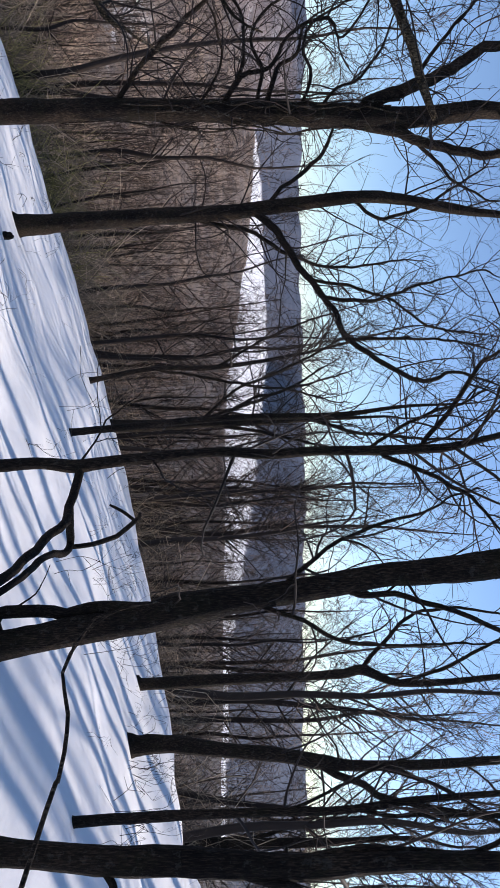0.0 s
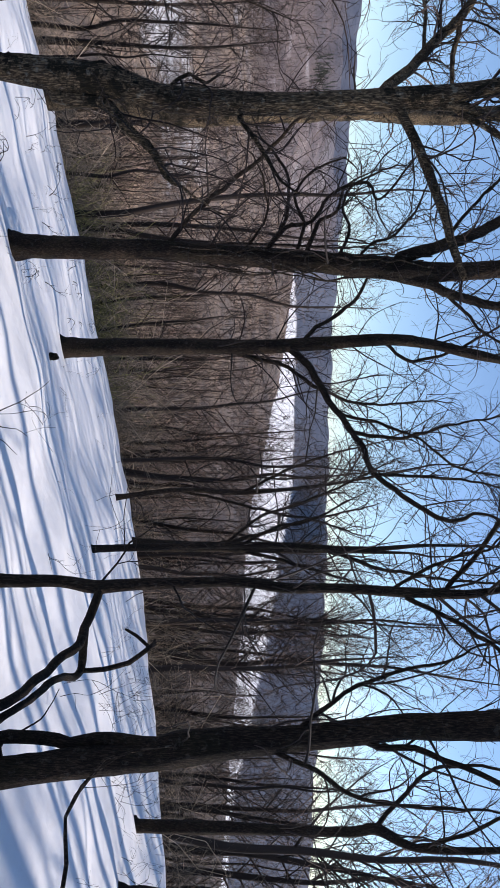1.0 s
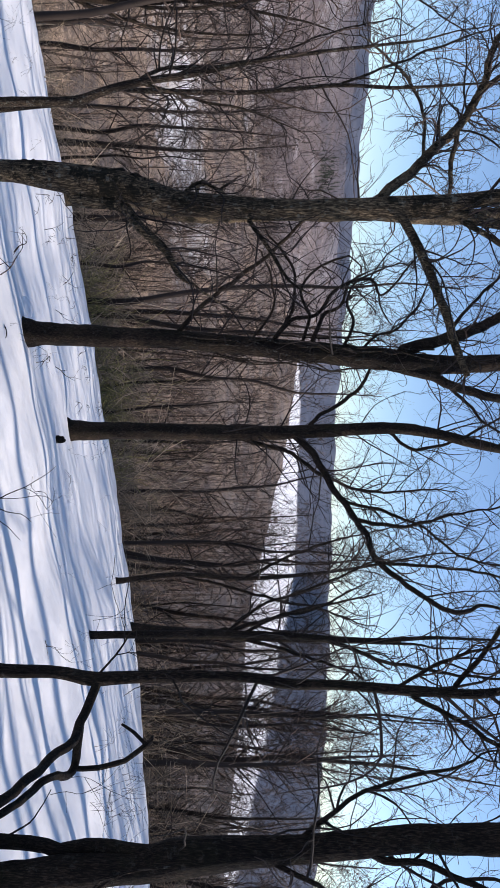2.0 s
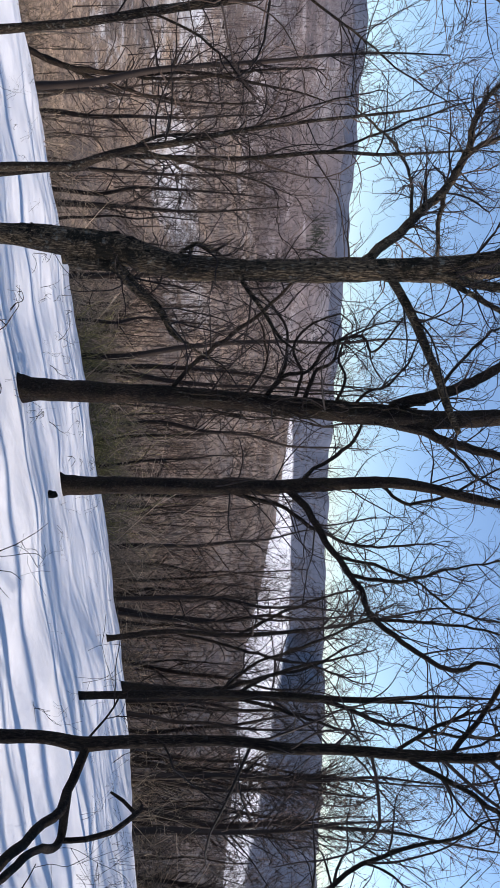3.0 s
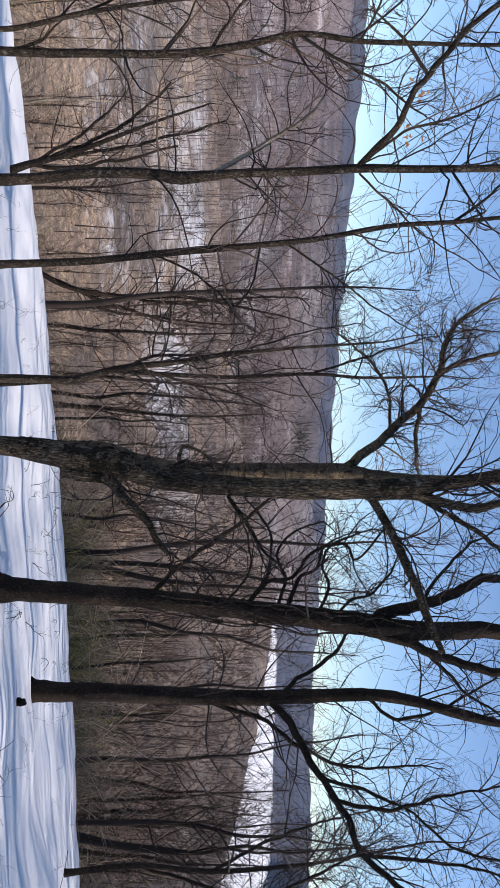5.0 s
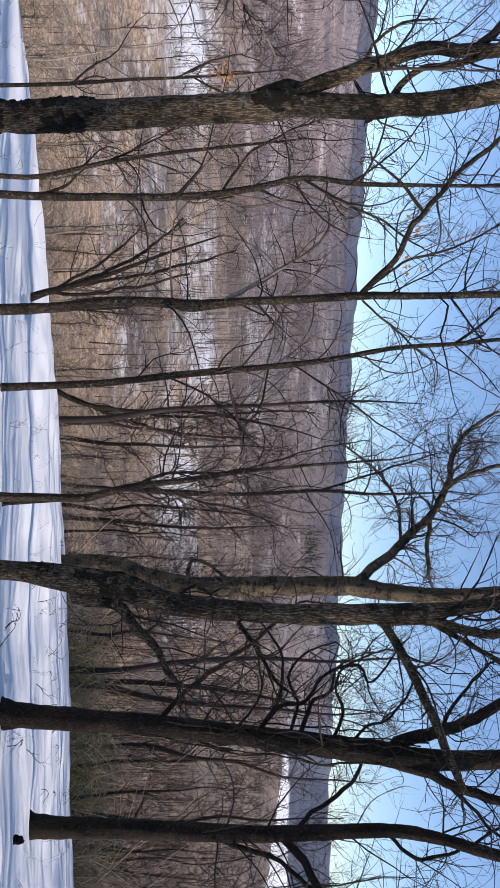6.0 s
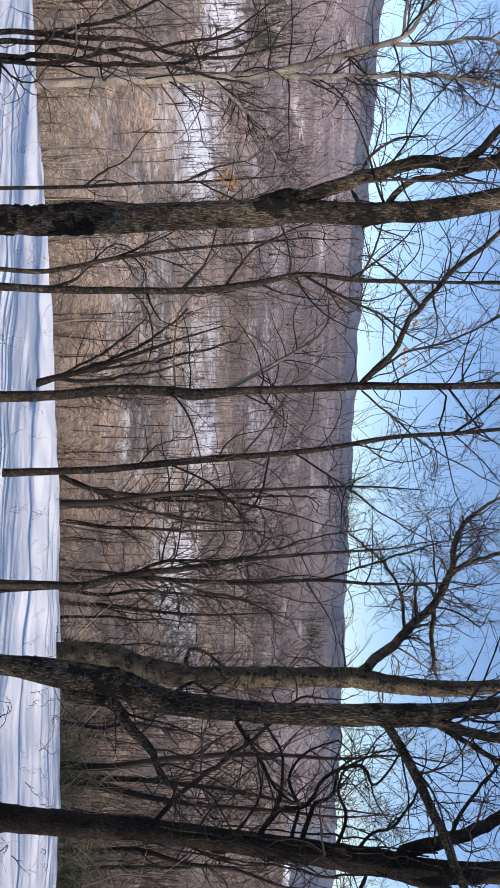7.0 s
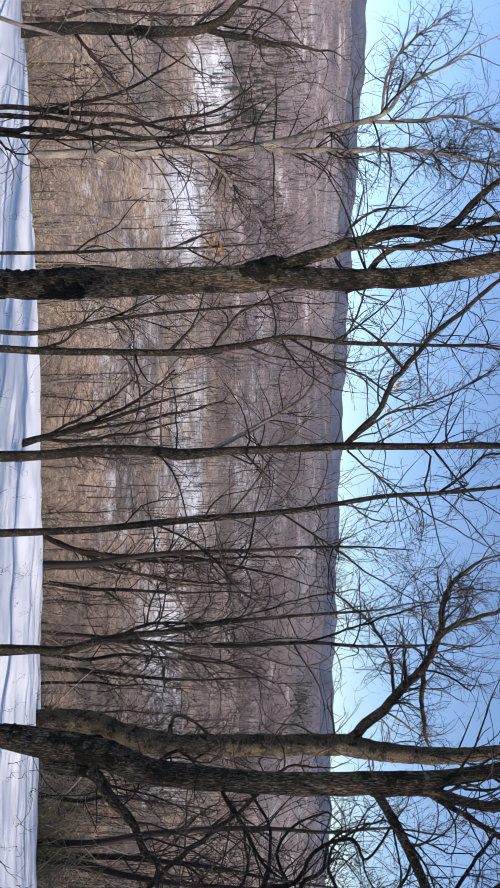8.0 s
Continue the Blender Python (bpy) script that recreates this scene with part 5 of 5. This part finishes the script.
P = spots(rng, 700, (-38, 100), (17, 48), lambda x, y, z, c: c < 0.97)
scatter("brush", [brush(i, 6, 2.6, 0.009) for i in range(5)], P, rng.uniform(0.4, 1.3, len(P)), scrub_mat, "dry tangled brush below the brow", "brush", 4)
P = spots(rng, 380, (34, 100), (18, 60), lambda x, y, z, c: c < 0.97)
scatter("tall_brush", [brush(60 + i, 5, 3.6, 0.009) for i in range(5)], P, rng.uniform(0.5, 1.3, len(P)), scrub_mat, "tall pale leafless brush on the sunny slope", "brush", 8)
P = spots(rng, 850, (9, 37), (26, 60), lambda x, y, z, c: c < 0.9)
scatter("thicket", [brush(120 + i, 6, 4.4, 0.013) for i in range(6)], P, rng.uniform(0.6, 1.35, len(P)), thicket_mat, "sunlit thicket of leafless stems behind the brow", "thicket", 12)
P = spots(rng, 420, (-32, 14), (19, 46), lambda x, y, z, c: c < 0.9)
scatter("briars", [brush(160 + i, 6, 3.6, 0.009) for i in range(5)], P, rng.uniform(0.5, 1.4, len(P)), scrub_mat, "pale arching briars in the dark wood", "briars", 16)
P = spots(rng, 130, (-34, 95), (7, 24), lambda x, y, z, c: c > 0.97)
scatter("dry_weeds", [brush(20 + i, 2, 0.55, 0.003, True) for i in range(5)], P, rng.uniform(0.4, 1.3, len(P)), twig_grey, "single dry stalks poking through the snow", "weeds", 5)

def sighted(bearing, rise, beyond=300.0):
    """The place on a bearing, past a distance, where the ground first stands that high over the eye's level."""
    r = np.arange(beyond, 2600.0, 4.0)
    a = radians(bearing)
    z = ground(-math.sin(a) * r, math.cos(a) * r)[0]
    i = int(np.argmax(np.degrees(np.arctan2(z - 1.6, r)) >= rise))
    return -math.sin(a) * r[i], math.cos(a) * r[i], r[i]


def conifer(seed, tall):
    r = np.random.RandomState(seed)
    paths = [np.array([[0, 0, 0, 0.16], [0, 0, tall, 0.02]])]
    for h in np.linspace(0.12, 0.97, 11):
        for _ in range(7):
            a, l = r.uniform(0, 2 * np.pi), tall * 0.24 * (1.05 - h) * r.uniform(0.7, 1.2)
            paths.append(np.array([[0, 0, h * tall, 0.22], [math.cos(a) * l, math.sin(a) * l, h * tall - 0.25 * l, 0.02]]))
    return slivers(paths, 3.0)


# dark stands of conifers on the far hillside
P = []
for bearing, rise, n, wide in ((37.6, 0.2, 150, 17), (84.5, -3.2, 170, 20), (80.5, -0.6, 16, 22), (88, -1.5, 26, 26), (66, -4.0, 10, 16)):
    x, y, r = sighted(bearing, rise)
    a, out, side = radians(bearing), rng.normal(size=n) * wide * 3.2, rng.normal(size=n) * wide
    q = np.column_stack([x - math.sin(a) * out + math.cos(a) * side, y + math.cos(a) * out + math.sin(a) * side])
    P.append(np.column_stack([q, ground(q[:, 0], q[:, 1])[0]]))
P = np.vstack(P)
scatter("conifer_stands", [conifer(i, 13.0) for i in range(4)], P, rng.uniform(0.35, 0.75, len(P)), needle_mat, "dark evergreen stands on the far hillside", "conifers", 6)

P = spots(rng, 70, (-32, -8), (8, 16), lambda x, y, z, c: c > 0.9)
scatter("tall_weeds", [brush(80 + i, 2, 1.1, 0.0035, True) for i in range(5)], P, rng.uniform(0.5, 1.3, len(P)), twig_dark, "tall dry stalks standing along the snow brow", "weeds", 10)

P = spots(rng, 34, (18, 40), (6.0, 23), lambda x, y, z, c: c > 0.97)
scatter("bent_stalks", [brush(90 + i, 1, 0.65, 0.009, True) for i in range(6)], P, rng.uniform(0.6, 1.3, len(P)), twig_dark, "dark bent stalks poking out of the snow", "stalks", 15)

# olive green undergrowth behind the brow
P = spots(rng, 150, (14, 31), (25.5, 40), lambda x, y, z, c: c < 0.97)
scatter("green_undergrowth", [brush(40 + i, 7, 3.2, 0.016) for i in range(4)], P, rng.uniform(0.6, 1.3, len(P)), olive_mat, "olive green undergrowth behind the brow", "undergrowth", 7)


# stump and snow heaps
def lump(name, at, size, mat, label, category, seed, rough=0.25):
    bm = bmesh.new()
    bmesh.ops.create_icosphere(bm, subdivisions=4, radius=1.0)
    for v in bm.verts:
        d = v.co.normalized()
        k = 1 + rough * noise.noise(d * 1.7 + Vector((seed, 0, 0))) + rough * 0.4 * noise.noise(d * 5.0 + Vector((0, seed, 0)))
        v.co = Vector((d.x * size[0], d.y * size[1], d.z * size[2])) * k
    for f in bm.faces:
        f.smooth = True
    me = bpy.data.meshes.new(name)
    bm.to_mesh(me)
    bm.free()
    me.materials.append(mat)
    ob = new(name, me)
    ob.location = (at[0], at[1], height(at[0], at[1]) + at[2])
    return tagged(ob, label, category)


snow_mat, nt, b = material("heaped_snow", 0.6, 0.3)
n = add(nt, "ShaderNodeTexNoise", Scale=3.0, Detail=6.0, Roughness=0.6)
nt.links.new(world_coords(nt), n.inputs["Vector"])
nt.links.new(ramp(nt, n.outputs["Fac"], (0.3, (0.80, 0.81, 0.83)), (0.7, (0.89, 0.89, 0.88))), b.inputs["Base Color"])
relief(nt, b, n.outputs["Fac"], 0.4, 0.05)
lump("stump", (-3.44, 10.98, 0.06), (0.07, 0.06, 0.09), bark_black, "black broken stump poking out of the snow", "stump", 3, 0.5)
lump("snow_heap", (-4.78, 9.02, -0.03), (0.24, 0.18, 0.10), snow_mat, "small heap of snow against the tree foot", "snow heap", 5, 0.12)
